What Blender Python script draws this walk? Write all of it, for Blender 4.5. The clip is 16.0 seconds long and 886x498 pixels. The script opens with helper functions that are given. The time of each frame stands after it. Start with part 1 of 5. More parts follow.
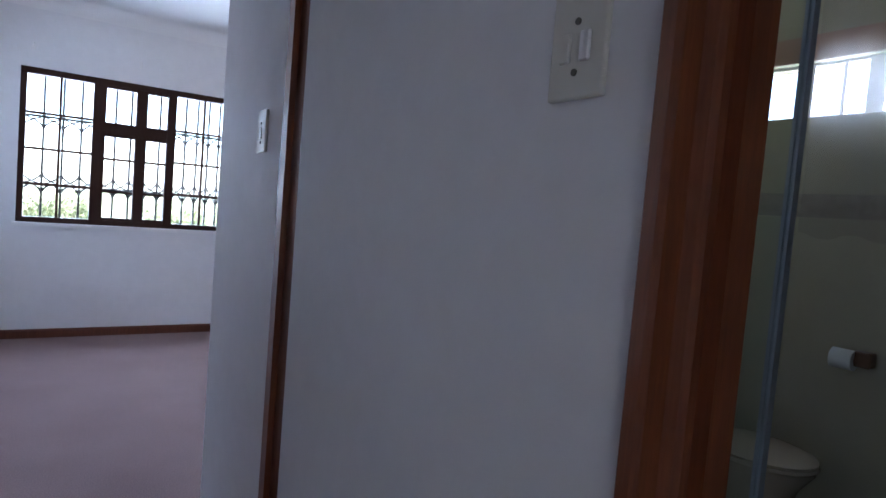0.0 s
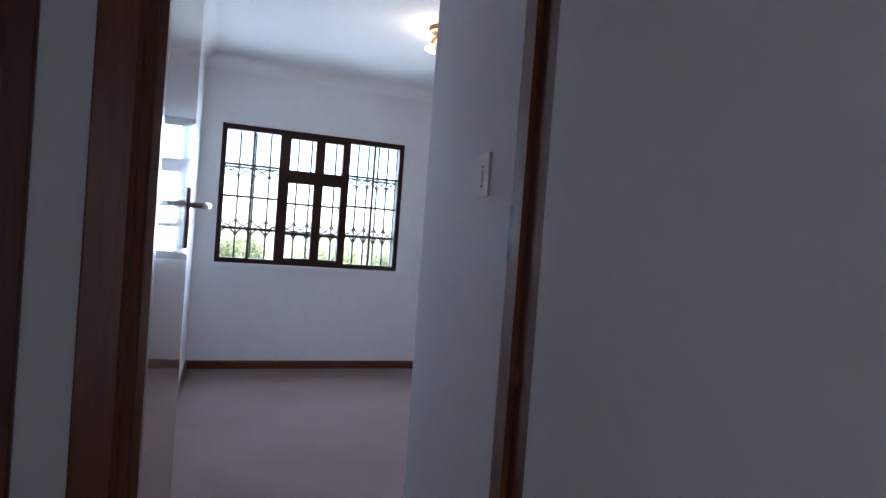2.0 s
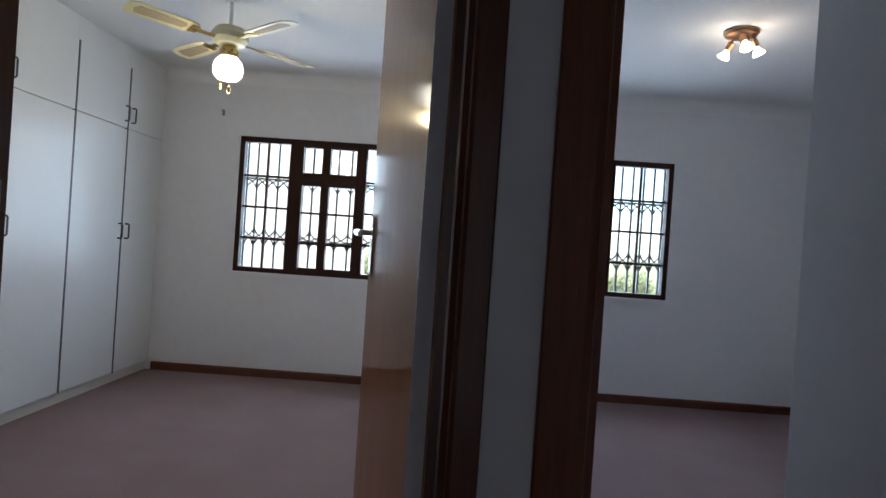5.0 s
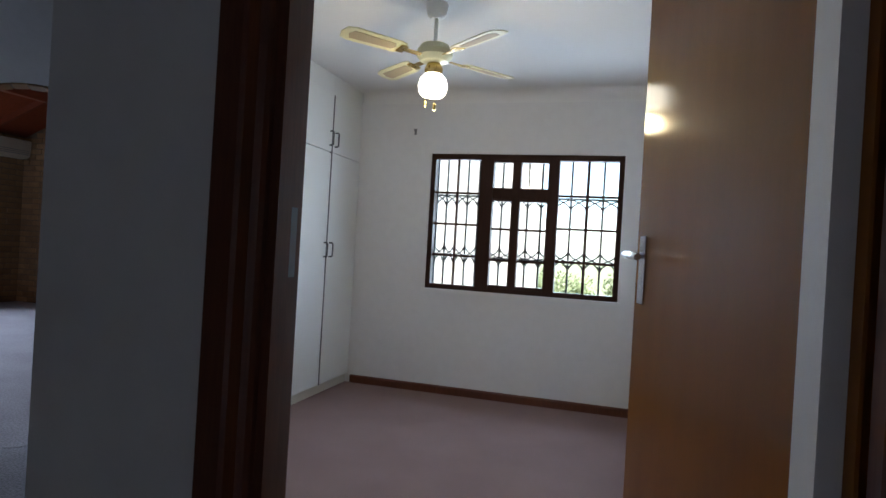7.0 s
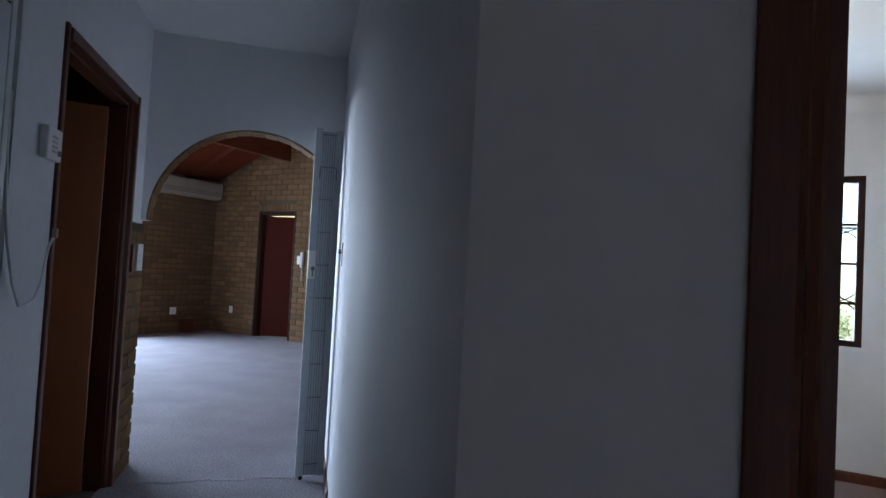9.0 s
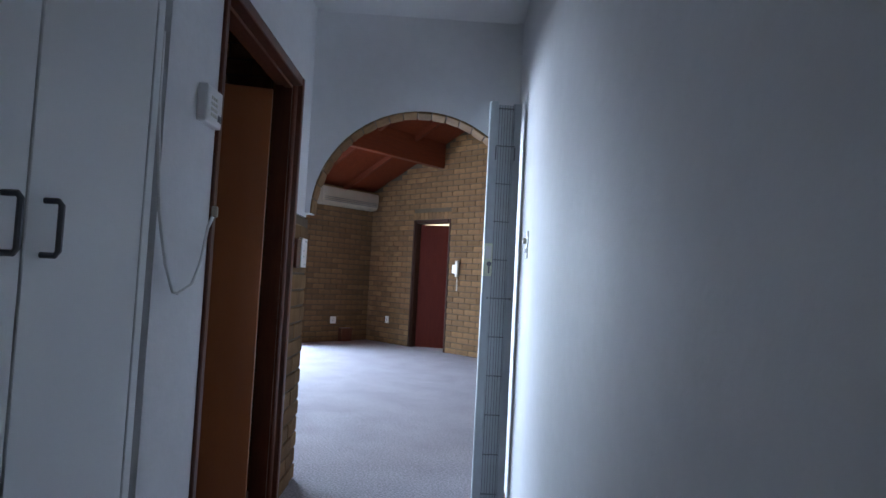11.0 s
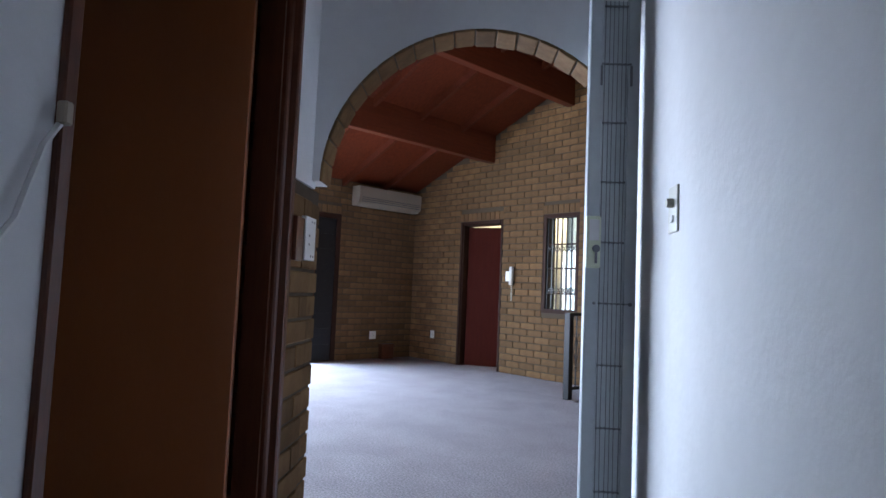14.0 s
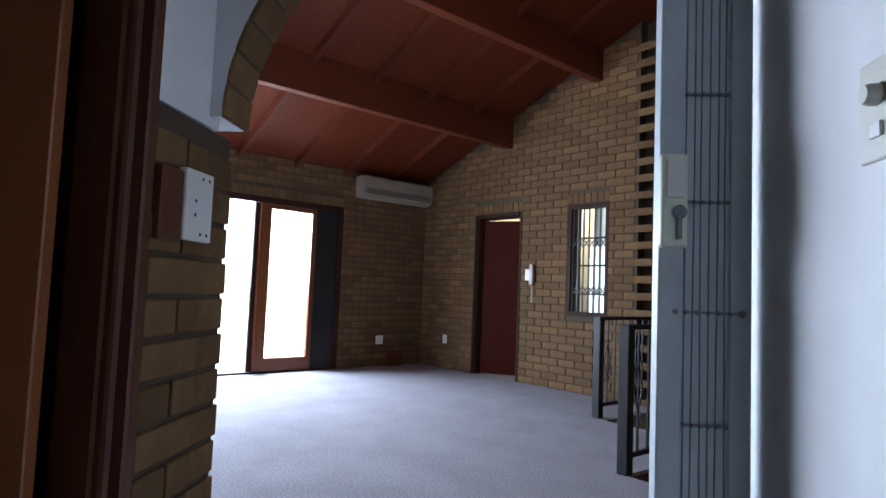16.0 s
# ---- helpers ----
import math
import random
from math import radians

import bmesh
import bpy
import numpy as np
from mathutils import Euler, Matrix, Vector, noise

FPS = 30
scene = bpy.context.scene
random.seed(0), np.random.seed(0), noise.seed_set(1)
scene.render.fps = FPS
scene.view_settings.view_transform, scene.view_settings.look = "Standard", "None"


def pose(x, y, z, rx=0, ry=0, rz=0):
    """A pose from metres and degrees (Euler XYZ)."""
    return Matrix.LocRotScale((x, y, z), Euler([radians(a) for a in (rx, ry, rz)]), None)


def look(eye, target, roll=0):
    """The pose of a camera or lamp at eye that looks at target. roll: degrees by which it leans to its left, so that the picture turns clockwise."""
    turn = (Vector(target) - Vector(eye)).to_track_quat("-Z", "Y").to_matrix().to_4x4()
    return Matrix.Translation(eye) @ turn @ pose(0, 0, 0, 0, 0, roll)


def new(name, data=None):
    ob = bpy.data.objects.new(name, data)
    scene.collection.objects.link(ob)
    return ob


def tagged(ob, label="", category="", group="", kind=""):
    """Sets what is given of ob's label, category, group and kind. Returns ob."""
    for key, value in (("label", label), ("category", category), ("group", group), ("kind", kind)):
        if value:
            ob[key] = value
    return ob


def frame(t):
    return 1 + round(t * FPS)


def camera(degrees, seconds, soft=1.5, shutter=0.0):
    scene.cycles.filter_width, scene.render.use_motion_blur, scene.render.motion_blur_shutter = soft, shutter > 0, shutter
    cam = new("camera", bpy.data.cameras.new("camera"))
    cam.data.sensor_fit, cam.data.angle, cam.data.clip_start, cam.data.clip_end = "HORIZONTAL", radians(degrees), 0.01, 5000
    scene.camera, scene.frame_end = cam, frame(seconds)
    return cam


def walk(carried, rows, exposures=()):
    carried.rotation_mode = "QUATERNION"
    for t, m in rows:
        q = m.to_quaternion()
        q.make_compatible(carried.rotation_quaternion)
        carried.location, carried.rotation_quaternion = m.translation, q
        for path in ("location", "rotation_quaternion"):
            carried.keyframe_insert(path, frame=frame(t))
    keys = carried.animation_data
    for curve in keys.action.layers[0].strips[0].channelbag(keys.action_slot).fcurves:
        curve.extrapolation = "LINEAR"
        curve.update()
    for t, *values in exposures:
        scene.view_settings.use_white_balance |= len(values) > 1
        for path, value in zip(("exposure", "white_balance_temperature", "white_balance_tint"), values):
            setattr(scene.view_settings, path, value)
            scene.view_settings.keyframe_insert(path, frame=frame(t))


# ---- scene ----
cam = camera(72.9, 16.0)
PATH = [
    (0, (-0.966, 1.085, 1.2), (0.132, 2.752, 1.081), 4.7),
    (0.5, (-0.997, 1.118, 1.208), (-0.022, 2.862, 1.12), 4.6),
    (1, (-1.029, 1.162, 1.212), (-0.163, 2.963, 1.15), 4.5),
    (1.5, (-1.063, 1.228, 1.209), (-0.293, 3.073, 1.165), 4.4),
    (2, (-1.104, 1.278, 1.204), (-0.421, 3.158, 1.172), 4.3),
    (2.5, (-1.159, 1.307, 1.203), (-0.572, 3.218, 1.175), 4.1),
    (3, (-1.201, 1.332, 1.197), (-0.702, 3.268, 1.182), 4.2),
    (3.5, (-1.245, 1.335, 1.202), (-0.864, 3.298, 1.194), 4.1),
    (4, (-1.303, 1.36, 1.198), (-1.076, 3.347, 1.191), 4.1),
    (4.5, (-1.371, 1.415, 1.202), (-1.268, 3.413, 1.194), 4.0),
    (5, (-1.438, 1.483, 1.213), (-1.471, 3.482, 1.202), 3.9),
    (5.2, (-1.484, 1.499, 1.191), (-1.566, 3.497, 1.187), 4.0),
    (7.3, (-1.797, 1.668, 1.226), (-2.42, 3.569, 1.23), 3.4),
    (7.5, (-1.862, 1.662, 1.226), (-2.52, 3.551, 1.238), 3.5),
    (8, (-1.982, 1.665, 1.24), (-2.739, 3.516, 1.269), 3.3),
    (8.5, (-2.077, 1.654, 1.244), (-2.933, 3.461, 1.296), 3.2),
    (9, (-2.204, 1.708, 1.244), (-3.181, 3.452, 1.315), 3.1),
    (9.5, (-2.325, 1.77, 1.234), (-3.433, 3.433, 1.311), 3.2),
    (10, (-2.452, 1.858, 1.201), (-3.656, 3.453, 1.282), 3.2),
    (10.2, (-2.496, 1.893, 1.182), (-3.738, 3.459, 1.267), 3.2),
    (12.3, (-3.048, 2.314, 1.089), (-4.493, 3.691, 1.202), 2.7),
    (12.5, (-3.101, 2.362, 1.082), (-4.548, 3.737, 1.198), 2.7),
    (13, (-3.204, 2.478, 1.078), (-4.662, 3.841, 1.202), 2.5),
    (13.5, (-3.354, 2.624, 1.078), (-4.818, 3.98, 1.209), 2.5),
    (14, (-3.496, 2.749, 1.069), (-4.96, 4.105, 1.204), 2.4),
    (14.5, (-3.639, 2.926, 1.08), (-5.107, 4.278, 1.217), 2.5),
    (15, (-3.756, 3.087, 1.077), (-5.232, 4.429, 1.215), 2.5),
    (15.5, (-3.855, 3.221, 1.065), (-5.348, 4.545, 1.202), 2.5),
    (16, (-4.023, 3.386, 1.069), (-5.534, 4.69, 1.203), 2.3),
]
EXPOSURES = [(0, 3.0, 5750, 20), (1, 2.6, 5850, 19), (2.5, 2.7, 5950, 17), (3.5, 2.35, 6000, 17), (5, 1.9, 6050, 15), (7.5, 2.05, 6150, 14), (8.5, 2.15, 6050, 13), (9, 2.5, 5950, 12), (10, 3.1, 6000, 11), (12.5, 3.25, 5980, 15), (14.5, 2.8, 6200, 15), (16, 2.65, 6170, 14)]
walk(cam, [(t, look(eye, target, roll)) for t, eye, target, roll in PATH], EXPOSURES)

# ---- world, sun, lamps ----
world = bpy.data.worlds.new("world")
scene.world = world
world.use_nodes = True
wn = world.node_tree
sky = wn.nodes.new("ShaderNodeTexSky")
sky.sky_type, sky.sun_disc = "NISHITA", False
sky.sun_elevation, sky.sun_rotation = radians(58), radians(160)
wn.links.new(sky.outputs[0], wn.nodes["Background"].inputs[0])
wn.nodes["Background"].inputs[1].default_value = 0.15


def lamp(name, kind, energy, color, m, size=None, size_y=None, radius=None):
    data = bpy.data.lights.new(name, kind)
    data.energy, data.color = energy, color
    if kind == "AREA":
        data.shape, data.size, data.size_y = "RECTANGLE", size, size_y
    elif radius is not None and kind != "SUN":
        data.shadow_soft_size = radius
    ob = new(name, data)
    ob.matrix_world = m
    return ob


sun = lamp("sun", "SUN", 4.8, (1.0, 0.95, 0.88), look((0, 0, 0), (-math.sin(radians(160)) * 0.53, -math.cos(radians(160)) * 0.53, -0.85)))
sun.data.angle = radians(0.5)
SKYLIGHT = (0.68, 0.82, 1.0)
lamp("sky_fill", "AREA", 18, SKYLIGHT, look((-0.39, 6.86, 1.46), (-0.39, 5.0, 1.2)), 1.5, 1.1)
lamp("sky_fill", "AREA", 18, SKYLIGHT, look((-2.51, 6.86, 1.46), (-2.51, 5.0, 1.2)), 1.5, 1.1)
lamp("sky_fill", "AREA", 88, SKYLIGHT, look((-11.75, 6.3, 1.75), (-10.2, 6.1, 0.75)), 2.0, 1.7)
# fill lamp added in an unseen opening to brighten the passage through the arch
lamp("sky_fill", "AREA", 58, SKYLIGHT, look((-10.85, 3.9, 1.3), (-5.2, 4.1, 0.4)), 2.2, 1.5)

# ---- materials ----


def material(name, base, rough=0.5, metal=0.0, second=None, scale=3.0, amount=0.5, bump=0.0, bump_scale=80.0, rand=0.0, spec=None,
             fine=None, stretch=None, emit=None, strength=0.0, coat=0.0, coat_rough=0.12):
    m = bpy.data.materials.new(name)
    m.use_nodes = True
    n, l = m.node_tree.nodes, m.node_tree.links
    p = n["Principled BSDF"]
    p.inputs["Roughness"].default_value, p.inputs["Metallic"].default_value = rough, metal
    p.inputs["Base Color"].default_value = (*base, 1)
    if coat:
        p.inputs["Coat Weight"].default_value, p.inputs["Coat Roughness"].default_value = coat, coat_rough
    if spec is not None:
        p.inputs["Specular IOR Level"].default_value = spec
    tc = n.new("ShaderNodeTexCoord")
    mp = n.new("ShaderNodeMapping")
    l.new(tc.outputs["Object"], mp.inputs[0])
    if stretch:
        mp.inputs["Scale"].default_value = stretch
    col = None
    if second:
        nz = n.new("ShaderNodeTexNoise")
        nz.inputs["Scale"].default_value, nz.inputs["Detail"].default_value = scale, 8
        l.new(mp.outputs[0], nz.inputs["Vector"])
        ramp = n.new("ShaderNodeMapRange")
        ramp.inputs[1].default_value, ramp.inputs[2].default_value = 0.35, 0.65
        ramp.inputs[4].default_value = amount
        l.new(nz.outputs["Fac"], ramp.inputs[0])
        mix = n.new("ShaderNodeMix")
        mix.data_type = "RGBA"
        mix.inputs[6].default_value, mix.inputs[7].default_value = (*base, 1), (*second, 1)
        l.new(ramp.outputs[0], mix.inputs[0])
        col = mix.outputs[2]
        rr = n.new("ShaderNodeMapRange")
        rr.inputs[3].default_value, rr.inputs[4].default_value = rough * 0.85, min(1, rough * 1.2)
        l.new(nz.outputs["Fac"], rr.inputs[0])
        l.new(rr.outputs[0], p.inputs["Roughness"])
    if fine:
        nf = n.new("ShaderNodeTexNoise")
        nf.inputs["Scale"].default_value, nf.inputs["Detail"].default_value = fine[0], 4
        l.new(mp.outputs[0], nf.inputs["Vector"])
        mv = n.new("ShaderNodeMapRange")
        mv.inputs[1].default_value, mv.inputs[2].default_value = 0.3, 0.7
        mv.inputs[3].default_value, mv.inputs[4].default_value = 1 - fine[1], 1 + fine[1]
        l.new(nf.outputs["Fac"], mv.inputs[0])
        hs = n.new("ShaderNodeHueSaturation")
        l.new(mv.outputs[0], hs.inputs["Value"])
        if col:
            l.new(col, hs.inputs["Color"])
        else:
            hs.inputs["Color"].default_value = (*base, 1)
        col = hs.outputs[0]
    if rand:
        oi = n.new("ShaderNodeObjectInfo")
        mr = n.new("ShaderNodeMapRange")
        mr.inputs[3].default_value, mr.inputs[4].default_value = 1 - rand, 1 + rand
        l.new(oi.outputs["Random"], mr.inputs[0])
        gi = n.new("ShaderNodeNewGeometry")
        mg = n.new("ShaderNodeMapRange")
        mg.inputs[3].default_value, mg.inputs[4].default_value = 1 - rand, 1 + rand
        l.new(gi.outputs["Random Per Island"], mg.inputs[0])
        mu = n.new("ShaderNodeMath")
        mu.operation = "MULTIPLY"
        l.new(mr.outputs[0], mu.inputs[0])
        l.new(mg.outputs[0], mu.inputs[1])
        h2 = n.new("ShaderNodeHueSaturation")
        l.new(mu.outputs[0], h2.inputs["Value"])
        if col:
            l.new(col, h2.inputs["Color"])
        else:
            h2.inputs["Color"].default_value = (*base, 1)
        col = h2.outputs[0]
    if col:
        l.new(col, p.inputs["Base Color"])
    if bump:
        nb = n.new("ShaderNodeTexNoise")
        nb.inputs["Scale"].default_value, nb.inputs["Detail"].default_value = bump_scale, 6
        l.new(mp.outputs[0], nb.inputs["Vector"])
        bp = n.new("ShaderNodeBump")
        bp.inputs["Strength"].default_value, bp.inputs["Distance"].default_value = bump, 0.004
        l.new(nb.outputs["Fac"], bp.inputs["Height"])
        l.new(bp.outputs[0], p.inputs["Normal"])
    if emit:
        p.inputs["Emission Color"].default_value = (*emit, 1)
        p.inputs["Emission Strength"].default_value = strength
    return m


PLASTER = material("plaster_paint", (0.74, 0.74, 0.75), 0.65, second=(0.69, 0.69, 0.70), scale=1.3, bump=0.25, bump_scale=45, fine=(18, 0.02))
CEILING = material("ceiling_paint", (0.78, 0.78, 0.78), 0.7, second=(0.73, 0.73, 0.73), scale=1.0, bump=0.15, bump_scale=60)
CARPET = material("carpet_bedroom", (0.27, 0.195, 0.19), 0.95, second=(0.225, 0.155, 0.15), scale=2.2, bump=1.0, bump_scale=260, fine=(170, 0.18), spec=0.1)
CARPET2 = material("carpet_living", (0.34, 0.318, 0.335), 0.95, second=(0.25, 0.232, 0.247), scale=3.0, bump=1.0, bump_scale=140, fine=(85, 0.34), spec=0.1)
DARKWOOD = material("varnished_dark_wood", (0.12, 0.038, 0.018), 0.35, second=(0.07, 0.022, 0.012), scale=14, stretch=(6, 6, 0.5), coat=0.22, spec=0.3, fine=(60, 0.12))
REDWOOD = material("varnished_red_wood", (0.19, 0.058, 0.022), 0.32, second=(0.10, 0.03, 0.013), scale=14, stretch=(6, 6, 0.5), coat=0.2, spec=0.3, fine=(60, 0.12))
LEAFWOOD = material("door_veneer", (0.21, 0.068, 0.015), 0.4, second=(0.18, 0.056, 0.013), scale=4, stretch=(5, 5, 0.45), coat=0.9, spec=0.1, fine=(90, 0.08), coat_rough=0.045)
WINDOWWOOD = material("weathered_window_wood", (0.042, 0.018, 0.012), 0.55, second=(0.024, 0.011, 0.009), scale=14, stretch=(6, 6, 0.5), spec=0.12)
LEAFSATIN = material("door_veneer_satin", (0.27, 0.095, 0.012), 0.4, second=(0.225, 0.078, 0.011), scale=4, stretch=(3, 3, 0.45), coat=0.55, spec=0.03, fine=(50, 0.03), coat_rough=0.10)
LEAFORANGE = material("door_veneer_orange", (0.33, 0.105, 0.034), 0.4, second=(0.265, 0.08, 0.027), scale=2.5, stretch=(2, 2, 0.6), coat=0.4, coat_rough=0.3, fine=(50, 0.03))
LEAFRED = material("door_veneer_red", (0.07, 0.011, 0.006), 0.5, second=(0.052, 0.008, 0.005), scale=7, stretch=(5, 5, 0.45), spec=0.08)
CEDAR = material("cedar_boards", (0.145, 0.028, 0.009), 0.5, spec=0.2, second=(0.08, 0.017, 0.008), scale=9, stretch=(0.5, 5, 5), fine=(40, 0.15))
BEAMWOOD = material("beam_wood", (0.12, 0.025, 0.010), 0.45, spec=0.25, second=(0.075, 0.016, 0.008), scale=8, stretch=(5, 0.4, 5), fine=(40, 0.15))
BRICK = material("face_brick", (0.175, 0.102, 0.046), 0.9, second=(0.10, 0.054, 0.027), scale=9, bump=0.5, bump_scale=70, fine=(35, 0.12), rand=0.22, spec=0.2)
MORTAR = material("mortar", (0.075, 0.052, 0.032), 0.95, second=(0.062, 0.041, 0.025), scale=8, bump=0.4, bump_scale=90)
# white gate paint, greyed and blued to hold the shade of its hall side
GATEPAINT = material("white_gate_paint_with_shade", (0.50, 0.55, 0.58), 0.4, second=(0.42, 0.46, 0.49), scale=5, fine=(30, 0.04))
WHITE = material("white_enamel", (0.83, 0.84, 0.83), 0.35, second=(0.70, 0.71, 0.70), scale=4)
CUPBOARD = material("white_cupboard", (0.72, 0.74, 0.74), 0.3, second=(0.68, 0.70, 0.70), scale=2, bump=0.08, bump_scale=30)
# near-black colour for the shade inside a narrow gap
SHADOWGAP = material("painted_gap_shade", (0.05, 0.05, 0.06), 0.6)
PLASTIC = material("cream_plastic", (0.62, 0.61, 0.54), 0.35, second=(0.58, 0.56, 0.49), scale=8)
AGEDPLASTIC = material("aged_casing_plastic", (0.34, 0.285, 0.22), 0.45, second=(0.30, 0.25, 0.19), scale=5)
LOCKCASE = material("greenish_cream_plastic", (0.74, 0.79, 0.62), 0.35)
PLASTICW = material("white_plastic", (0.75, 0.75, 0.74), 0.35)
BLACKM = material("black_iron", (0.018, 0.018, 0.02), 0.45, metal=0.3, second=(0.03, 0.028, 0.026), scale=20)
STEEL = material("galvanised_steel", (0.22, 0.23, 0.25), 0.45, metal=0.3, second=(0.15, 0.15, 0.17), scale=30)
CHROMEDULL = material("brushed_aluminium", (0.30, 0.33, 0.38), 0.45, metal=0.4)
CHROME = material("chrome", (0.6, 0.6, 0.62), 0.18, metal=1.0)
BRASS = material("brass", (0.62, 0.44, 0.16), 0.25, metal=1.0)
BRONZE = material("aged_copper", (0.45, 0.26, 0.15), 0.3, metal=1.0)
CREAM = material("cream_fan_enamel", (0.66, 0.64, 0.42), 0.35)
CANE = material("cane_insert", (0.34, 0.29, 0.20), 0.7, second=(0.27, 0.22, 0.14), scale=120)
GREY = material("dark_grey_plastic", (0.07, 0.075, 0.085), 0.35)
TILE = material("cream_tile", (0.46, 0.43, 0.31), 0.25, second=(0.40, 0.37, 0.27), scale=4)
TILED = material("patterned_tile", (0.26, 0.24, 0.19), 0.3, second=(0.42, 0.38, 0.29), scale=26)
TERRACOTTA = material("brown_glazed_holder", (0.16, 0.09, 0.05), 0.3)
PORCELAIN = material("porcelain", (0.42, 0.36, 0.27), 0.12)
PAPER = material("tissue", (0.74, 0.78, 0.76), 0.9)
LAMPGLASS = material("lit_opal_glass", (0.9, 0.88, 0.8), 0.3, emit=(1.0, 0.93, 0.72), strength=2.2)
BULB = material("lit_bulb", (0.9, 0.88, 0.8), 0.3, emit=(1.0, 0.86, 0.62), strength=3)
LEAVES = material("foliage", (0.12, 0.14, 0.055), 0.7, second=(0.10, 0.115, 0.045), scale=3, rand=0.25)
BARK = material("bark", (0.12, 0.09, 0.06), 0.9, second=(0.08, 0.06, 0.04), scale=9)
GRASS = material("lawn", (0.20, 0.21, 0.10), 0.95, second=(0.27, 0.25, 0.14), scale=0.3)
PAVING = material("pale_paving", (0.50, 0.46, 0.40), 0.9, second=(0.42, 0.38, 0.33), scale=2)


def glass_material():
    m = bpy.data.materials.new("window_glass")
    m.use_nodes = True
    n, l = m.node_tree.nodes, m.node_tree.links
    n.remove(n["Principled BSDF"])
    tr, gl, mix, fr = n.new("ShaderNodeBsdfTransparent"), n.new("ShaderNodeBsdfGlossy"), n.new("ShaderNodeMixShader"), n.new("ShaderNodeLayerWeight")
    pw, ml = n.new("ShaderNodeMath"), n.new("ShaderNodeMath")
    pw.operation, ml.operation = "POWER", "MULTIPLY_ADD"
    pw.inputs[1].default_value, ml.inputs[1].default_value, ml.inputs[2].default_value = 4.5, 0.85, 0.035
    gl.inputs["Roughness"].default_value, fr.inputs[0].default_value = 0.02, 0.5
    tr.inputs[0].default_value = (0.93, 0.97, 0.95, 1)
    l.new(fr.outputs["Facing"], pw.inputs[0])
    l.new(pw.outputs[0], ml.inputs[0])
    l.new(ml.outputs[0], mix.inputs[0])
    l.new(tr.outputs[0], mix.inputs[1])
    l.new(gl.outputs[0], mix.inputs[2])
    l.new(mix.outputs[0], n["Material Output"].inputs[0])
    return m


GLASS = glass_material()


def sheer_material():
    m = bpy.data.materials.new("sheer_curtain")
    m.use_nodes = True
    n, l = m.node_tree.nodes, m.node_tree.links
    n.remove(n["Principled BSDF"])
    tr, tl, df, m1, m2 = n.new("ShaderNodeBsdfTransparent"), n.new("ShaderNodeBsdfTranslucent"), n.new("ShaderNodeBsdfDiffuse"), n.new("ShaderNodeMixShader"), n.new("ShaderNodeMixShader")
    tl.inputs[0].default_value = df.inputs[0].default_value = (0.8, 0.8, 0.78, 1)
    wv = n.new("ShaderNodeTexNoise")
    wv.inputs["Scale"].default_value = 160
    mr = n.new("ShaderNodeMapRange")
    mr.inputs[3].default_value, mr.inputs[4].default_value = 0.09, 0.22
    l.new(wv.outputs["Fac"], mr.inputs[0])
    l.new(mr.outputs[0], m1.inputs[0])
    l.new(tl.outputs[0], m2.inputs[1])
    l.new(df.outputs[0], m2.inputs[2])
    l.new(tr.outputs[0], m1.inputs[1])
    l.new(m2.outputs[0], m1.inputs[2])
    l.new(m1.outputs[0], n["Material Output"].inputs[0])
    return m


SHEER = sheer_material()
# dull pink that paints the look of the backlit curtain
CURTAINGLOW = material("painted_curtain_glow", (0.42, 0.27, 0.2), 0.35, second=(0.36, 0.23, 0.17), scale=6)

# ---- mesh helpers ----


def box(bm, x0, x1, y0, y1, z0, z1, m=None):
    vs = [bm.verts.new((x, y, z)) for x in (x0, x1) for y in (y0, y1) for z in (z0, z1)]
    if m is not None:
        for v in vs:
            v.co = m @ v.co
    for f in ((0, 1, 3, 2), (4, 6, 7, 5), (0, 4, 5, 1), (2, 3, 7, 6), (0, 2, 6, 4), (1, 5, 7, 3)):
        bm.faces.new([vs[i] for i in f])
    return bm


def rbox(x0, x1, y0, y1, z0, z1, r=0.004, seg=2):
    """A box with rounded edges, as a bmesh."""
    bm = box(bmesh.new(), x0, x1, y0, y1, z0, z1)
    bmesh.ops.recalc_face_normals(bm, faces=bm.faces)
    bmesh.ops.bevel(bm, geom=bm.edges[:], offset=r, segments=seg, affect="EDGES", profile=0.5)
    return bm


def lathe(profile, n=24, m=None, cap=True):
    """A turned shape about z from (radius, z) rows."""
    bm = bmesh.new()
    rings = []
    for r, z in profile:
        rings.append([bm.verts.new((r * math.cos(2 * math.pi * i / n), r * math.sin(2 * math.pi * i / n), z)) for i in range(n)])
    for a, b in zip(rings, rings[1:]):
        for i in range(n):
            bm.faces.new((a[i], a[(i + 1) % n], b[(i + 1) % n], b[i]))
    if cap:
        bm.faces.new(rings[0][::-1])
        bm.faces.new(rings[-1])
    if m is not None:
        bmesh.ops.transform(bm, matrix=m, verts=bm.verts)
    bmesh.ops.recalc_face_normals(bm, faces=bm.faces)
    return bm


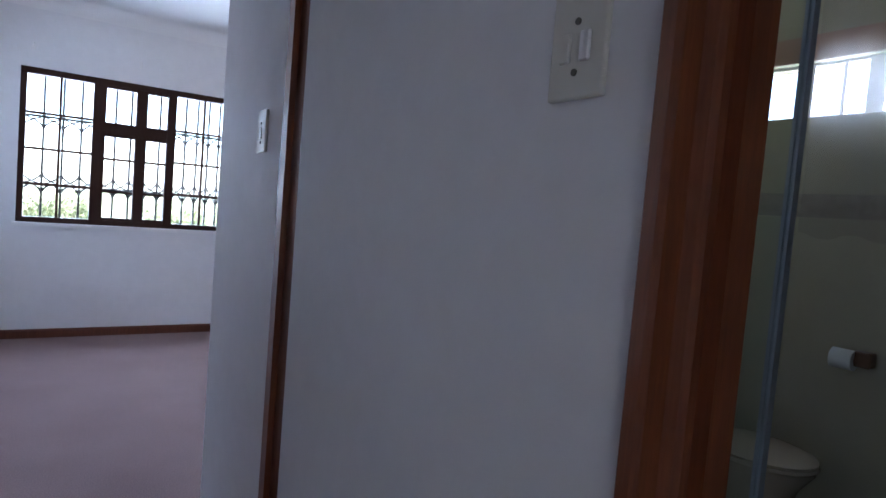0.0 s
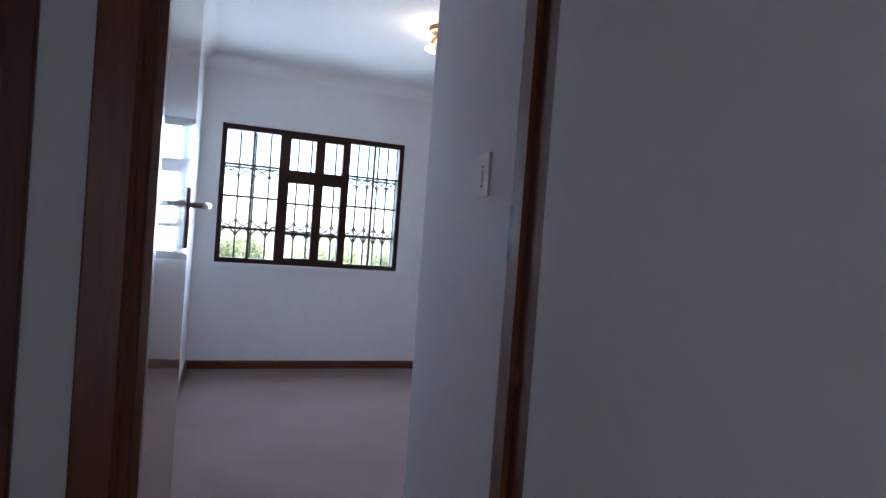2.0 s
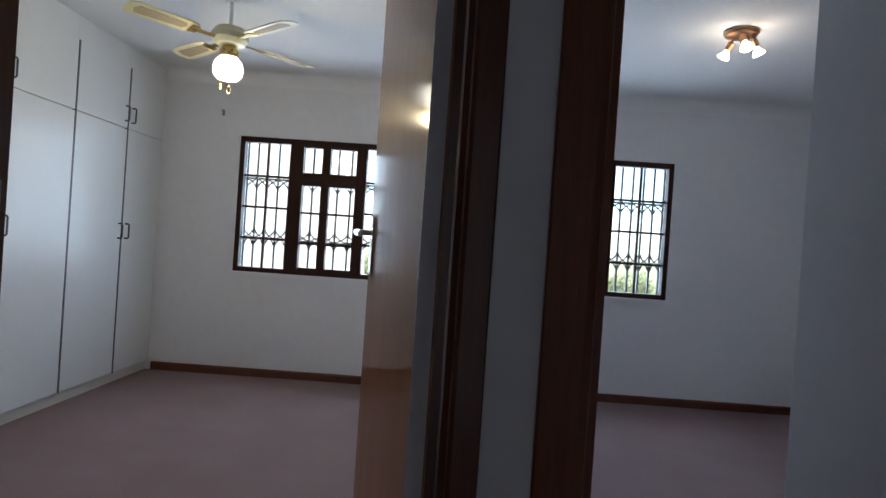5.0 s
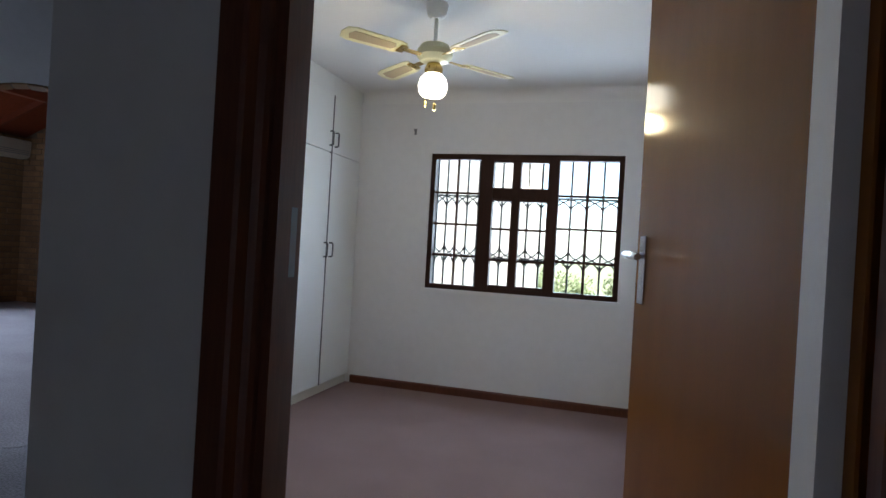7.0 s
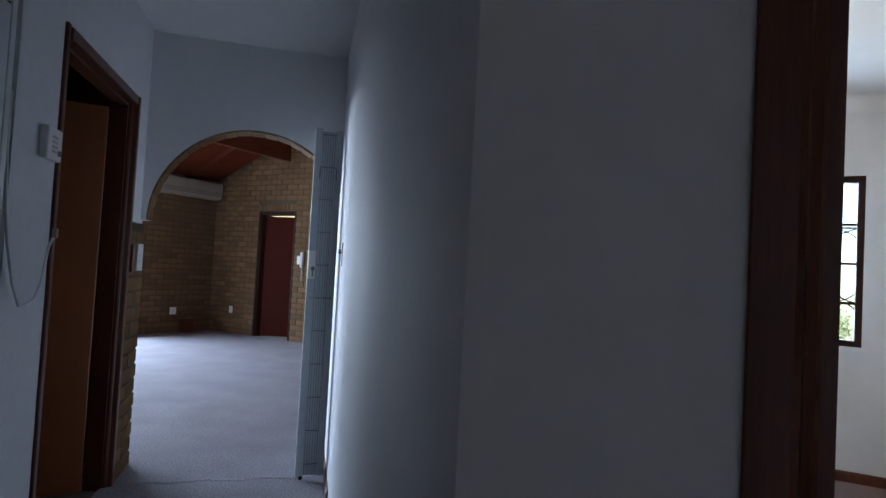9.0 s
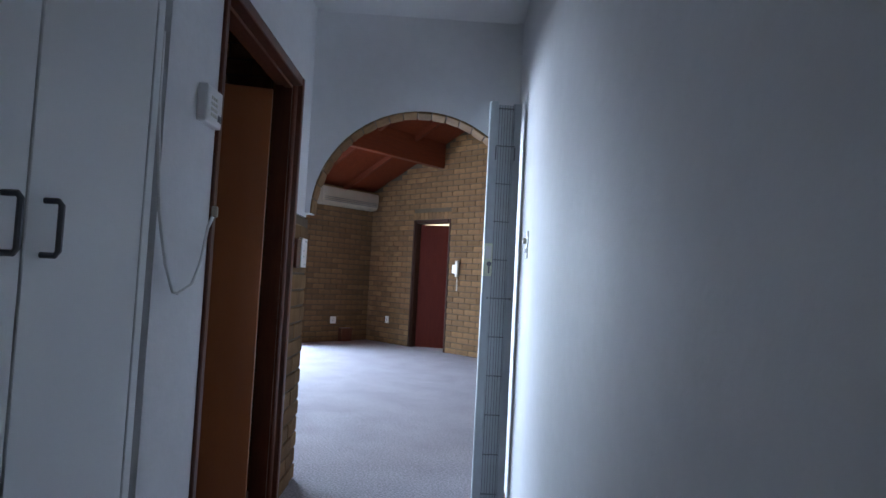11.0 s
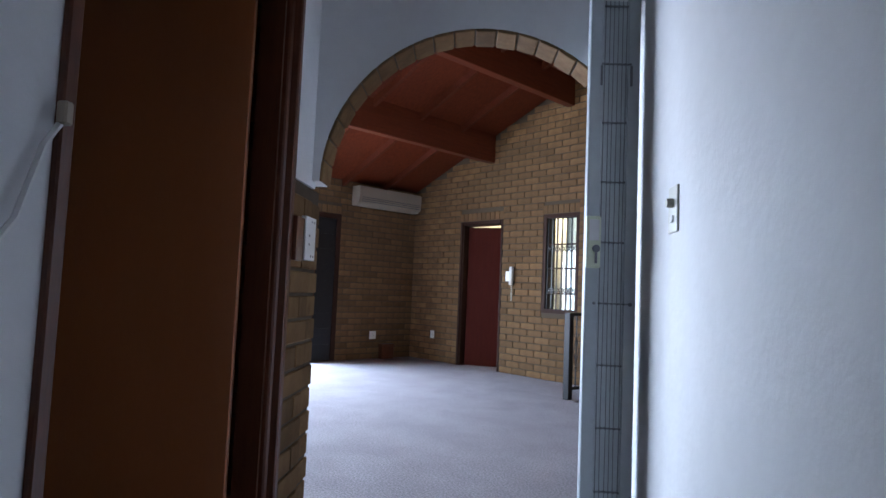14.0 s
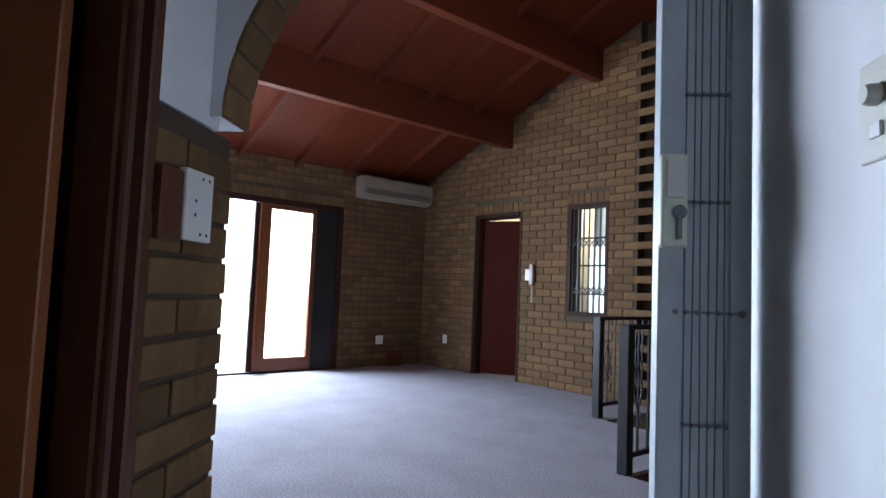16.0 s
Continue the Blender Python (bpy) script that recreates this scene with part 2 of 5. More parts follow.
def tube(points, r, n=8, bm=None, closed=False):
    """A round rod along points."""
    bm = bm or bmesh.new()
    pts = [Vector(p) for p in points]
    rings, up = [], Vector((0.123, 0.456, 0.88)).normalized()
    for i, p in enumerate(pts):
        a, b = pts[max(i - 1, 0)], pts[min(i + 1, len(pts) - 1)]
        t = (b - a).normalized()
        u = t.cross(up)
        u = u.normalized() if u.length > 1e-4 else t.orthogonal().normalized()
        w = t.cross(u)
        up = u.cross(t) if u.cross(t).length > 0.5 else up
        rings.append([bm.verts.new(p + r * (math.cos(2 * math.pi * k / n) * u + math.sin(2 * math.pi * k / n) * w)) for k in range(n)])
    for a, b in zip(rings, rings[1:]):
        for i in range(n):
            bm.faces.new((a[i], a[(i + 1) % n], b[(i + 1) % n], b[i]))
    bm.faces.new(rings[0][::-1])
    bm.faces.new(rings[-1])
    return bm


def finish(bm, name, mat, smooth=False):
    bmesh.ops.recalc_face_normals(bm, faces=bm.faces)
    me = bpy.data.meshes.new(name)
    bm.to_mesh(me)
    bm.free()
    me.materials.append(mat)
    if smooth:
        me.polygons.foreach_set("use_smooth", [True] * len(me.polygons))
        me.set_sharp_from_angle(angle=radians(35))
    return me


def part(name, bm, mat, parent=None, label="", smooth=False):
    ob = new(name, finish(bm, name, mat, smooth))
    ob.parent = parent
    if label:
        ob["label"] = label
    return ob


def thing(name, label, category, group="", m=None, kind=""):
    ob = new(name)
    if m is not None:
        ob.matrix_basis = m
    return tagged(ob, label, category, group, kind)


def structure(name, bm, mat, label, parent=None):
    ob = part(name, bm, mat, parent)
    return tagged(ob, label, "", "", "structure")


def panel_wall(p0, p1, thick, z0, z1, holes=(), top=None):
    """An upright wall from p0 to p1 whose face lies on that line and whose body lies to its left, with rectangular holes (u0, u1, za, zb). top(u): the height of its top."""
    a, b = Vector((*p0, 0)), Vector((*p1, 0))
    d = (b - a)
    length = d.length
    d.normalize()
    nrm = Vector((-d.y, d.x, 0))
    us = sorted({0.0, length, *[h[0] for h in holes], *[h[1] for h in holes]})
    zs = sorted({z0, z1, *[h[2] for h in holes], *[h[3] for h in holes]})
    us = [u for u in us if -1e-6 <= u <= length + 1e-6]
    zs = [z for z in zs if z0 - 1e-6 <= z <= z1 + 1e-6]

    def solid(i, j):
        if not (0 <= i < len(us) - 1 and 0 <= j < len(zs) - 1):
            return False
        u, z = (us[i] + us[i + 1]) / 2, (zs[j] + zs[j + 1]) / 2
        return not any(h[0] < u < h[1] and h[2] < z < h[3] for h in holes)

    bm = bmesh.new()
    cache = {}

    def v(i, j, k):
        if (i, j, k) not in cache:
            z = zs[j]
            if top and j == len(zs) - 1:
                z = top(us[i])
            cache[i, j, k] = bm.verts.new(a + d * us[i] + nrm * (thick * k) + Vector((0, 0, z)))
        return cache[i, j, k]

    for i in range(len(us) - 1):
        for j in range(len(zs) - 1):
            if not solid(i, j):
                continue
            bm.faces.new((v(i, j, 0), v(i + 1, j, 0), v(i + 1, j + 1, 0), v(i, j + 1, 0)))
            bm.faces.new((v(i, j, 1), v(i, j + 1, 1), v(i + 1, j + 1, 1), v(i + 1, j, 1)))
            if not solid(i - 1, j):
                bm.faces.new((v(i, j, 0), v(i, j + 1, 0), v(i, j + 1, 1), v(i, j, 1)))
            if not solid(i + 1, j):
                bm.faces.new((v(i + 1, j, 0), v(i + 1, j, 1), v(i + 1, j + 1, 1), v(i + 1, j + 1, 0)))
            if not solid(i, j - 1):
                bm.faces.new((v(i, j, 0), v(i, j, 1), v(i + 1, j, 1), v(i + 1, j, 0)))
            if not solid(i, j + 1):
                bm.faces.new((v(i, j + 1, 0), v(i + 1, j + 1, 0), v(i + 1, j + 1, 1), v(i, j + 1, 1)))
    return bm


R2 = math.sqrt(0.5)


def P(s, o, z=None):
    """A place in the slanting passage: s along it, o across it."""
    x, y = (-s + o) * R2, (s + o) * R2
    return (x, y) if z is None else (x, y, z)


SIDE = pose(*P(0, -1.317), 0, 0, 0, 132.96)  # the doorway side of the passage: local x along it, local -y across it


def Q(x, y):
    """A place on the doorway side of the passage."""
    v = SIDE @ Vector((x, y, 0))
    return (v.x, v.y)


CEIL = 2.55

# ---- floors and ceilings ----
bm = bmesh.new()
box(bm, -5.2, 3.2, -2.0, 6.53, -0.2, 0.0)
structure("floor", bm, CARPET, "mauve-brown short-pile carpet of the bedrooms and hall")
bm = bmesh.new()
poly = [P(6.63, -2.6), P(6.63, -1.15), P(4.3, -1.15), P(4.3, 0.06), P(6.63, 0.06), P(6.63, 0.1), (-4.78, 6.62), (-6.03, 6.62), (-6.03, 7.85), (-7.0, 7.85), (-7.0, 8.8), (-10.72, 8.8), (-10.72, 2.5)]
vs = [bm.verts.new((x, y, 0.012)) for x, y in poly]
face = bm.faces.new(vs)
ext = bmesh.ops.extrude_face_region(bm, geom=[face])
for e in ext["geom"]:
    if isinstance(e, bmesh.types.BMVert):
        e.co.z = -0.2
structure("floor", bm, CARPET2, "grey-lilac cut-pile carpet of the living room")
bm = box(bmesh.new(), -7.4, -3.6, 2.2, 5.6, -0.3, -0.004)
structure("floor", bm, CARPET, "mauve-brown carpet of the slanting passage")

bm = bmesh.new()
vs = [bm.verts.new(p + (CEIL,)) for p in ((-0.52, -2.0), (-0.52, 2.3), (-2.2, 2.40), P(6.64, 0.15), P(6.64, -1.25), (-4.4, -2.0))]
face = bm.faces.new(vs)
ext = bmesh.ops.extrude_face_region(bm, geom=[face])
for e in ext["geom"]:
    if isinstance(e, bmesh.types.BMVert):
        e.co.z = CEIL + 0.1
structure("ceiling", bm, CEILING, "white painted flat ceiling of the hall and slanting passage")
structure("ceiling", box(bmesh.new(), -1.345, 1.66, 2.3, 6.6, CEIL, CEIL + 0.1), CEILING, "white painted board ceiling of the first bedroom")
structure("ceiling", box(bmesh.new(), -4.6, -1.345, 2.3, 6.6, CEIL + 0.002, CEIL + 0.1), CEILING, "white painted ceiling of the second bedroom")
structure("ceiling", box(bmesh.new(), -0.56, 3.3, -2.0, 2.3, CEIL + 0.12, CEIL + 0.2), CEILING, "white bathroom ceiling")

# ---- walls of the bedrooms and hall ----
# facade with two windows; the face looks to -y, the body lies towards +y
W1, W2, ZB, ZT = (-1.182, 0.368), (-3.293, -1.71), 0.882, 2.027
fx = 1.75
bm = panel_wall((-4.75, 6.53), (fx, 6.53), 0.24, -0.2, 2.75, [(W[0] + 4.75, W[1] + 4.75, ZB, ZT) for W in (W1, W2)])
structure("wall_north", bm, PLASTER, "white painted outer wall with two barred windows")
bm = panel_wall((-5.2, 2.325), (-0.55, 2.325), 0.12, 0, CEIL + 0.05, [(-2.19 + 5.2, -1.395 + 5.2, 0, 2.06), (-1.295 + 5.2, 4.66, 0, 2.06), (0, -2.517 + 5.2, 0, 3)])
structure("wall_hall", bm, PLASTER, "white painted hall wall with two bedroom doorways")
structure("wall_partition", box(bmesh.new(), -1.49, -1.345, 2.445, 6.53, 0, CEIL), PLASTER, "white painted partition between the bedrooms")
bm = box(bmesh.new(), -0.523, -0.40, 2.445, 3.075, 0, CEIL)
box(bm, -0.40, 1.6, 2.963, 3.075, 0, CEIL)
structure("wall_stub", bm, PLASTER, "white painted return wall beside the bedroom doorway")
structure("wall_east", box(bmesh.new(), 1.55, 1.67, 3.083, 6.53, 0, CEIL), PLASTER, "white painted side wall of the first bedroom")
# end wall with the bathroom doorway
bm = panel_wall((-0.55, 2.266), (-0.55, -2.0), 0.09, 0, CEIL + 0.12, [(2.266 - 1.397, 2.266 - 0.645, 0, 2.06)])
structure("wall_end", bm, PLASTER, "white painted hall end wall with the bathroom doorway")
# slanting wall from the hall corner to the arch
bm = panel_wall((-4.86, 4.93), (-2.517, 2.327), 0.12, 0, CEIL + 0.05)
structure("wall_slant", bm, PLASTER, "white painted slanting passage wall with a light switch")
# unseen wall closing the hall; its doorway and the wall behind are added
structure("wall_south", panel_wall((3.2, -2.0), (-5.0, -2.0), 0.12, 0, 2.8, [(5.4, 6.3, 0, 2.05)]), PLASTER, "unseen white painted wall closing the hall, with an added doorway")
structure("wall_doorway_back", panel_wall((-1.6, -2.9), (-3.8, -2.9), 0.1, 0, 2.8), PLASTER, "unseen white painted wall added behind the doorway to block the sky")
structure("wall_bedroom_side", box(bmesh.new(), -4.72, -4.6, 4.86, 6.53, 0, 2.7), PLASTER, "white painted wall behind the wardrobes")


structure("wall_passage", panel_wall(Q(4.925, 0.012), Q(6.60, 0.012), 0.12, 0, CEIL + 0.05, [(5.29 - 4.925, 6.318 - 4.925, 0, 2.07), (6.318 - 4.925, 1.74, -0.1, 1.42)]), PLASTER, "white painted passage wall around a doorway")
structure("wall_passage", panel_wall(Q(4.80, 0.14), Q(4.99, 0.14), 0.067, 0, CEIL + 0.05), PLASTER, "white painted back of the narrow recess beside the hall cupboards")
# wall out of view; its opening is added for a fill lamp
structure("wall_passage", panel_wall(Q(-1.0, 0.0), Q(1.80, 0.0), 0.12, 0, CEIL + 0.05, [(1.5, 2.3, -0.1, 2.05)]), PLASTER, "white painted wall beside the hall cupboards")

# fill lamp with no known source, added to brighten the hall walls
lamp("hall_fill", "AREA", 0.145, (1.0, 0.95, 0.92), look((*Q(0.9, -0.02), 1.05), (*P(3.6, 0.1), 1.15)), 0.76, 1.9)

# coved plaster cornices
def cove(a, b, inward, name="cornice"):
    a, b, n = Vector((*a, 0)), Vector((*b, 0)), Vector((*inward, 0)).normalized()
    bm = bmesh.new()
    prof = [(0.1 - 0.1 * math.cos(q * math.pi / 20) + 0.0004, -0.1 + 0.1 * math.sin(q * math.pi / 20)) for q in range(10)] + [(0.1, -0.0004), (0.0004, -0.0004)]
    ra = [bm.verts.new(a + n * u + Vector((0, 0, CEIL + z))) for u, z in prof]
    rb = [bm.verts.new(b + n * u + Vector((0, 0, CEIL + z))) for u, z in prof]
    k = len(prof)
    for i in range(k):
        bm.faces.new((ra[i], ra[(i + 1) % k], rb[(i + 1) % k], rb[i]))
    bm.faces.new(ra[::-1]), bm.faces.new(rb)
    ob = structure(name, bm, CEILING, "white coved plaster cornice")
    ob.data.polygons.foreach_set("use_smooth", [True] * len(ob.data.polygons))
    ob.data.set_sharp_from_angle(angle=radians(40))


cove(P(6.61, -1.08), P(6.61, 0.0), (R2, -R2))
cove((-1.345, 6.53), (1.55, 6.53), (0, -1))
cove((-1.345, 2.445), (-1.345, 6.53), (1, 0))
cove((1.55, 3.1), (1.55, 6.53), (-1, 0))
cove((-3.94, 6.53), (-1.49, 6.53), (0, -1))
cove((-1.49, 2.445), (-1.49, 6.53), (-1, 0))

# skirtings
def skirting(a, b, inward):
    a, b, n = Vector((*a, 0)), Vector((*b, 0)), Vector((*inward, 0)).normalized()
    bm = bmesh.new()
    prof = [(0, 0), (0.014, 0), (0.014, 0.055), (0.008, 0.066), (0, 0.068)]
    ra = [bm.verts.new(a + n * u + Vector((0, 0, z))) for u, z in prof]
    rb = [bm.verts.new(b + n * u + Vector((0, 0, z))) for u, z in prof]
    for i in range(5):
        bm.faces.new((ra[i], ra[(i + 1) % 5], rb[(i + 1) % 5], rb[i]))
    bm.faces.new(ra[::-1]), bm.faces.new(rb)
    structure("baseboard", bm, DARKWOOD, "dark varnished timber skirting board")


skirting((-1.345, 6.53), (1.55, 6.53), (0, -1))
skirting((-1.345, 2.445), (-1.345, 6.516), (1, 0))
skirting((1.55, 3.1), (1.55, 6.516), (-1, 0))
skirting((-3.93, 6.53), (-1.49, 6.53), (0, -1))
skirting((-1.49, 2.445), (-1.49, 6.516), (-1, 0))
skirting((-4.2, 4.2), (-4.86, 4.93), (-1, -0.9))

# ---- bedroom windows ----


def bedroom_window(x0, x1, label, wide, narrow, cuts, transom):
    """A three-part timber window with muntins, panes, an outer sill and ornamental burglar bars."""
    win = thing("window_1", label, "", kind="structure")
    y0, y1 = 6.555, 6.615
    w = x1 - x0
    zi0, zi1 = ZB + 0.045, ZT - 0.045
    s0, e1 = x0 + 0.04, x1 - 0.04
    s1, c0, m0, m1, c1, e0 = [x0 + q for q in cuts] if cuts[0] > 0 else [x1 + q for q in cuts]
    bm = bmesh.new()
    for a, b in ((x0, s0), (s1, c0), (c1, e0), (e1, x1)):
        box(bm, a, b, y0 - 0.012, y1, ZB, ZT)
    for a, b in ((s0, s1), (c0, c1), (e0, e1)):
        box(bm, a, b, y0 - 0.01, y1, ZT - 0.045, ZT)
        box(bm, a, b, y0 - 0.01, y1, ZB, ZB + 0.04)
    part("window_frame", bm, WINDOWWOOD, win, "dark varnished timber window frame")
    bm = bmesh.new()
    box(bm, c0, c1, y0 - 0.006, y1 - 0.002, transom, transom + 0.072)
    box(bm, m0, m1, y0 - 0.004, y1 - 0.004, ZB + 0.04, transom)
    box(bm, m0, m1, y0 - 0.004, y1 - 0.004, transom + 0.072, ZT - 0.045)
    for a, b in ((c0, m0), (m1, c1)):  # inner casement rails
        for z0_, z1_ in ((ZB + 0.04, ZB + 0.062), (transom - 0.02, transom), (transom + 0.072, transom + 0.09), (ZT - 0.063, ZT - 0.045)):
            box(bm, a, b, y0 + 0.002, y1 - 0.006, z0_, z1_)
    part("casement_frame", bm, WINDOWWOOD, win, "dark timber casement meeting stiles")
    for a, b in ((s0, s1), (e0, e1)):
        bm = bmesh.new()
        m = (a + b) / 2
        box(bm, m - 0.009, m + 0.009, y0 + 0.006, y0 + 0.03, ZB + 0.04, ZT - 0.045)
        for z in (1.70, 1.435, 1.17):
            box(bm, a, m - 0.009, y0 + 0.008, y0 + 0.028, z - 0.009, z + 0.009)
            box(bm, m + 0.009, b, y0 + 0.008, y0 + 0.028, z - 0.009, z + 0.009)
        part("muntin", bm, WINDOWWOOD, win, "thin dark timber glazing bars")
    bm = bmesh.new()
    for a, b in ((c0, m0), (m1, c1)):
        for z in (1.41, 1.15):
            box(bm, a, b, y0 + 0.008, y0 + 0.028, z - 0.009, z + 0.009)
    part("muntin", bm, WINDOWWOOD, win, "thin dark timber glazing bars")
    for a, b in ((s0, s1), (c0, c1), (e0, e1)):
        pane = part("pane", box(bmesh.new(), a, b, y0 + 0.032, y0 + 0.036, ZB + 0.03, ZT - 0.04), GLASS, win, "clear window pane")
        pane.visible_shadow = False
    bm = box(bmesh.new(), x0 - 0.02, x1 + 0.02, 6.505, 6.545, ZB - 0.03, ZB - 0.002)
    part("window_sill", bm, PLASTICW, win, "narrow white painted window sill")
    # burglar bars
    yb = 6.70
    n = 14
    gaps = [wide + (narrow - wide) * i / (n - 1) for i in range(n)]
    xs = [x0 + 0.02]
    for g in gaps:
        xs.append(xs[-1] + g * (w - 0.04) / sum(gaps))
    bm = bmesh.new()
    for x in xs:
        box(bm, x - 0.008, x + 0.008, yb, yb + 0.014, ZB - 0.05, ZT)
    for z in (1.69, 1.165):
        box(bm, x0, x1, yb + 0.009, yb + 0.013, z - 0.008, z + 0.008)
    part("burglar_bar", bm, BLACKM, win, "black square security bars")
    bm = bmesh.new()
    for i in range(n):
        a, b = xs[i], xs[i + 1]
        w_ = b - a
        # crossing arcs with a spade point on every bar, hanging from the upper rail and standing on the lower
        for z0, sg in ((1.69, -1), (1.165, 1)):
            for p, q in ((a, 1), (b, -1)):
                arc = [(p + q * w_ * f, yb + 0.004, z0 + sg * h) for f, h in ((0, 0.082), (0.16, 0.058), (0.36, 0.038), (0.6, 0.022), (0.95, 0.006))]
                tube(arc, 0.0075, 4, bm)
        for p, q in ((a, 1), (b, -1)):
            tube([(p, yb + 0.004, 1.165 - 0.062), (p + q * w_ * 0.12, yb + 0.004, 1.165 - 0.028), (p + q * w_ * 0.34, yb + 0.004, 1.165 - 0.008)], 0.009, 4, bm)
    for x in xs[1:-1]:
        for z0, sg, r0, r1 in ((1.69, -1, 0.058, 0.10), (1.165, 1, 0.058, 0.10), (1.165, -1, 0.03, 0.07), (1.69, 1, 0.0, 0.03)):
            w_ = 0.026 if r1 > 0.05 else 0.018
            lo = [bm.verts.new((x + u, yb - 0.004 + v, z0 + sg * r0)) for u, v in ((-w_, 0), (w_, 0), (w_, 0.014), (-w_, 0.014))]
            hi = bm.verts.new((x, yb + 0.003, z0 + sg * r1))
            bm.faces.new(lo)
            for k in range(4):
                bm.faces.new((lo[k], lo[(k + 1) % 4], hi))
    part("bar_ornament", bm, BLACKM, win, "black pointed scroll ornaments")
    return win


bedroom_window(*W1, "three-part dark timber window with ornamental security bars in the room of the spot lamp", 0.125, 0.082, (0.468, 0.555, 0.768, 0.842, 1.0, 1.065), 1.607)
bedroom_window(*W2, "three-part dark timber window with ornamental security bars in the room of the ceiling fan", 0.085, 0.13, (-1.15, -1.04, -0.881, -0.812, -0.588, -0.50), 1.662)

# ---- door frames ----


def frame_parts(m, u0, u1, depth, z1, mat, label, face=0.06, proud=0.012, stop=True, left=True, right=True):
    """A timber door frame: local x along the wall, local y into it."""
    fr = thing("door_frame", label, "", m=m, kind="structure")
    for on, a, b in ((left, u0 - face, u0), (right, u1, u1 + face)):
        if on:
            i_, sg = (b, 1) if a < u0 else (a, -1)
            o_ = a if a < u0 else b
            sec = [(o_, -proud + 0.003), (o_ + sg * 0.003, -proud), (i_ - sg * 0.022, -proud), (i_ - sg * 0.016, -proud + 0.004), (i_ - sg * 0.013, 0.012), (i_ - sg * 0.004, 0.017), (i_, 0.024), (i_, depth), (o_, depth)]
            bm = bmesh.new()
            lo, hi = [bm.verts.new((u, v, 0)) for u, v in sec], [bm.verts.new((u, v, z1 + face)) for u, v in sec]
            bm.faces.new(lo), bm.faces.new(hi)
            for k in range(len(sec)):
                q = (k + 1) % len(sec)
                bm.faces.new((lo[k], lo[q], hi[q], hi[k]))
            part("jamb", bm, mat, fr)
    part("frame_head", rbox(u0 + 0.0005, u1 - 0.0005, -proud, depth, z1, z1 + face, 0.004, 1), mat, fr)
    if stop:
        bm = bmesh.new()
        for a, b in ((u0, u0 + 0.014), (u1 - 0.014, u1)):
            box(bm, a, b, 0.035, 0.07, 0, z1)
        box(bm, u0 + 0.014, u1 - 0.014, 0.035, 0.07, z1 - 0.014, z1)
        part("door_stop", bm, mat, fr)
    return fr


F1 = frame_parts(pose(0, 2.325, 0), -1.227, -0.535, 0.122, 2.03, REDWOOD, "red-brown varnished timber door frame of the first bedroom", 0.08, right=False)
part("jamb", rbox(-0.5335, -0.49, -0.0585, 0.1195, 0, 2.09, 0.003, 1), REDWOOD, F1)
structure("wall_end", box(bmesh.new(), -0.5505, -0.46, 2.2665, 2.445, 2.091, CEIL), PLASTER, "white painted wall over the bedroom doorway")
F2 = frame_parts(pose(0, 2.325, 0), -2.168, -1.442, 0.122, 2.03, DARKWOOD, "dark varnished timber door frame of the second bedroom", 0.06)
F3 = frame_parts(pose(-0.55, 0, 0, 0, 0, -90), -1.372, -0.67, 0.092, 2.03, REDWOOD, "red-brown varnished timber door frame of the bathroom", 0.038)
part("strike_plate", rbox(-0.537, -0.532, 0.085, 0.114, 1.17, 1.29, 0.001, 1), BLACKM, F1, "worn dark strike plate")
part("strike_plate", rbox(-2.169, -2.166, 0.085, 0.108, 1.17, 1.27, 0.001, 1), STEEL, F2, "dull steel strike plate")


def door_leaf(m, width, z1, mat, label, side=1, handle=True, hz=1.17):
    """A flush leaf hinged at local x = 0 and reaching along +x; side: where its body lies in y."""
    door = thing("door", label, "door", m=m)
    a, b = sorted((0, 0.04 * side))
    part("leaf", rbox(0.004, width, a, b, 0.015, z1, 0.003, 1), mat, door)
    if handle:
        for y, sg in ((a, -1), (b, 1)):
            h = part("handle_plate", rbox(width - 0.075, width - 0.038, min(y, y + sg * 0.007), max(y, y + sg * 0.007), hz - 0.08, hz + 0.08, 0.002, 1), CHROME, door, "chrome handle plate")
            part("lever", tube([(width - 0.056, y, hz + 0.035), (width - 0.056, y + sg * 0.045, hz + 0.035), (width - 0.07, y + sg * 0.05, hz + 0.035), (width - 0.165, y + sg * 0.05, hz + 0.03)], 0.008, 8), CHROME, h, "chrome lever handle", True)
    part("lock_edge", rbox(width - 0.0005, width + 0.0015, a + 0.01, b - 0.01, hz - 0.1, hz + 0.1, 0.0005, 1), CHROME, door, "metal lock edge plate")
    return door


D1 = door_leaf(pose(-1.222, 2.40, 0, 0, 0, 87.8), 0.63, 2.02, LEAFWOOD, "open glossy brown veneered bedroom door against the partition", 1, hz=1.21)
D2 = door_leaf(pose(-1.455, 2.42, 0, 0, 0, 105.8), 0.814, 2.02, LEAFSATIN, "open glossy orange-brown veneered bedroom door", -1, hz=1.2)

# ---- fitted wardrobes in the second bedroom ----


def d_handle(parent, m, mat, h=0.11, label="", out=0.032, r=0.006):
    pts = [(0, 0, -h / 2), (0, -out + 0.006, -h / 2), (0, -out, -h / 2 + 0.008), (0, -out, h / 2 - 0.008), (0, -out + 0.006, h / 2), (0, 0, h / 2)]
    bm = tube(pts, r, 8)
    bmesh.ops.transform(bm, matrix=m, verts=bm.verts)
    return part("handle", bm, mat, parent, label, True)


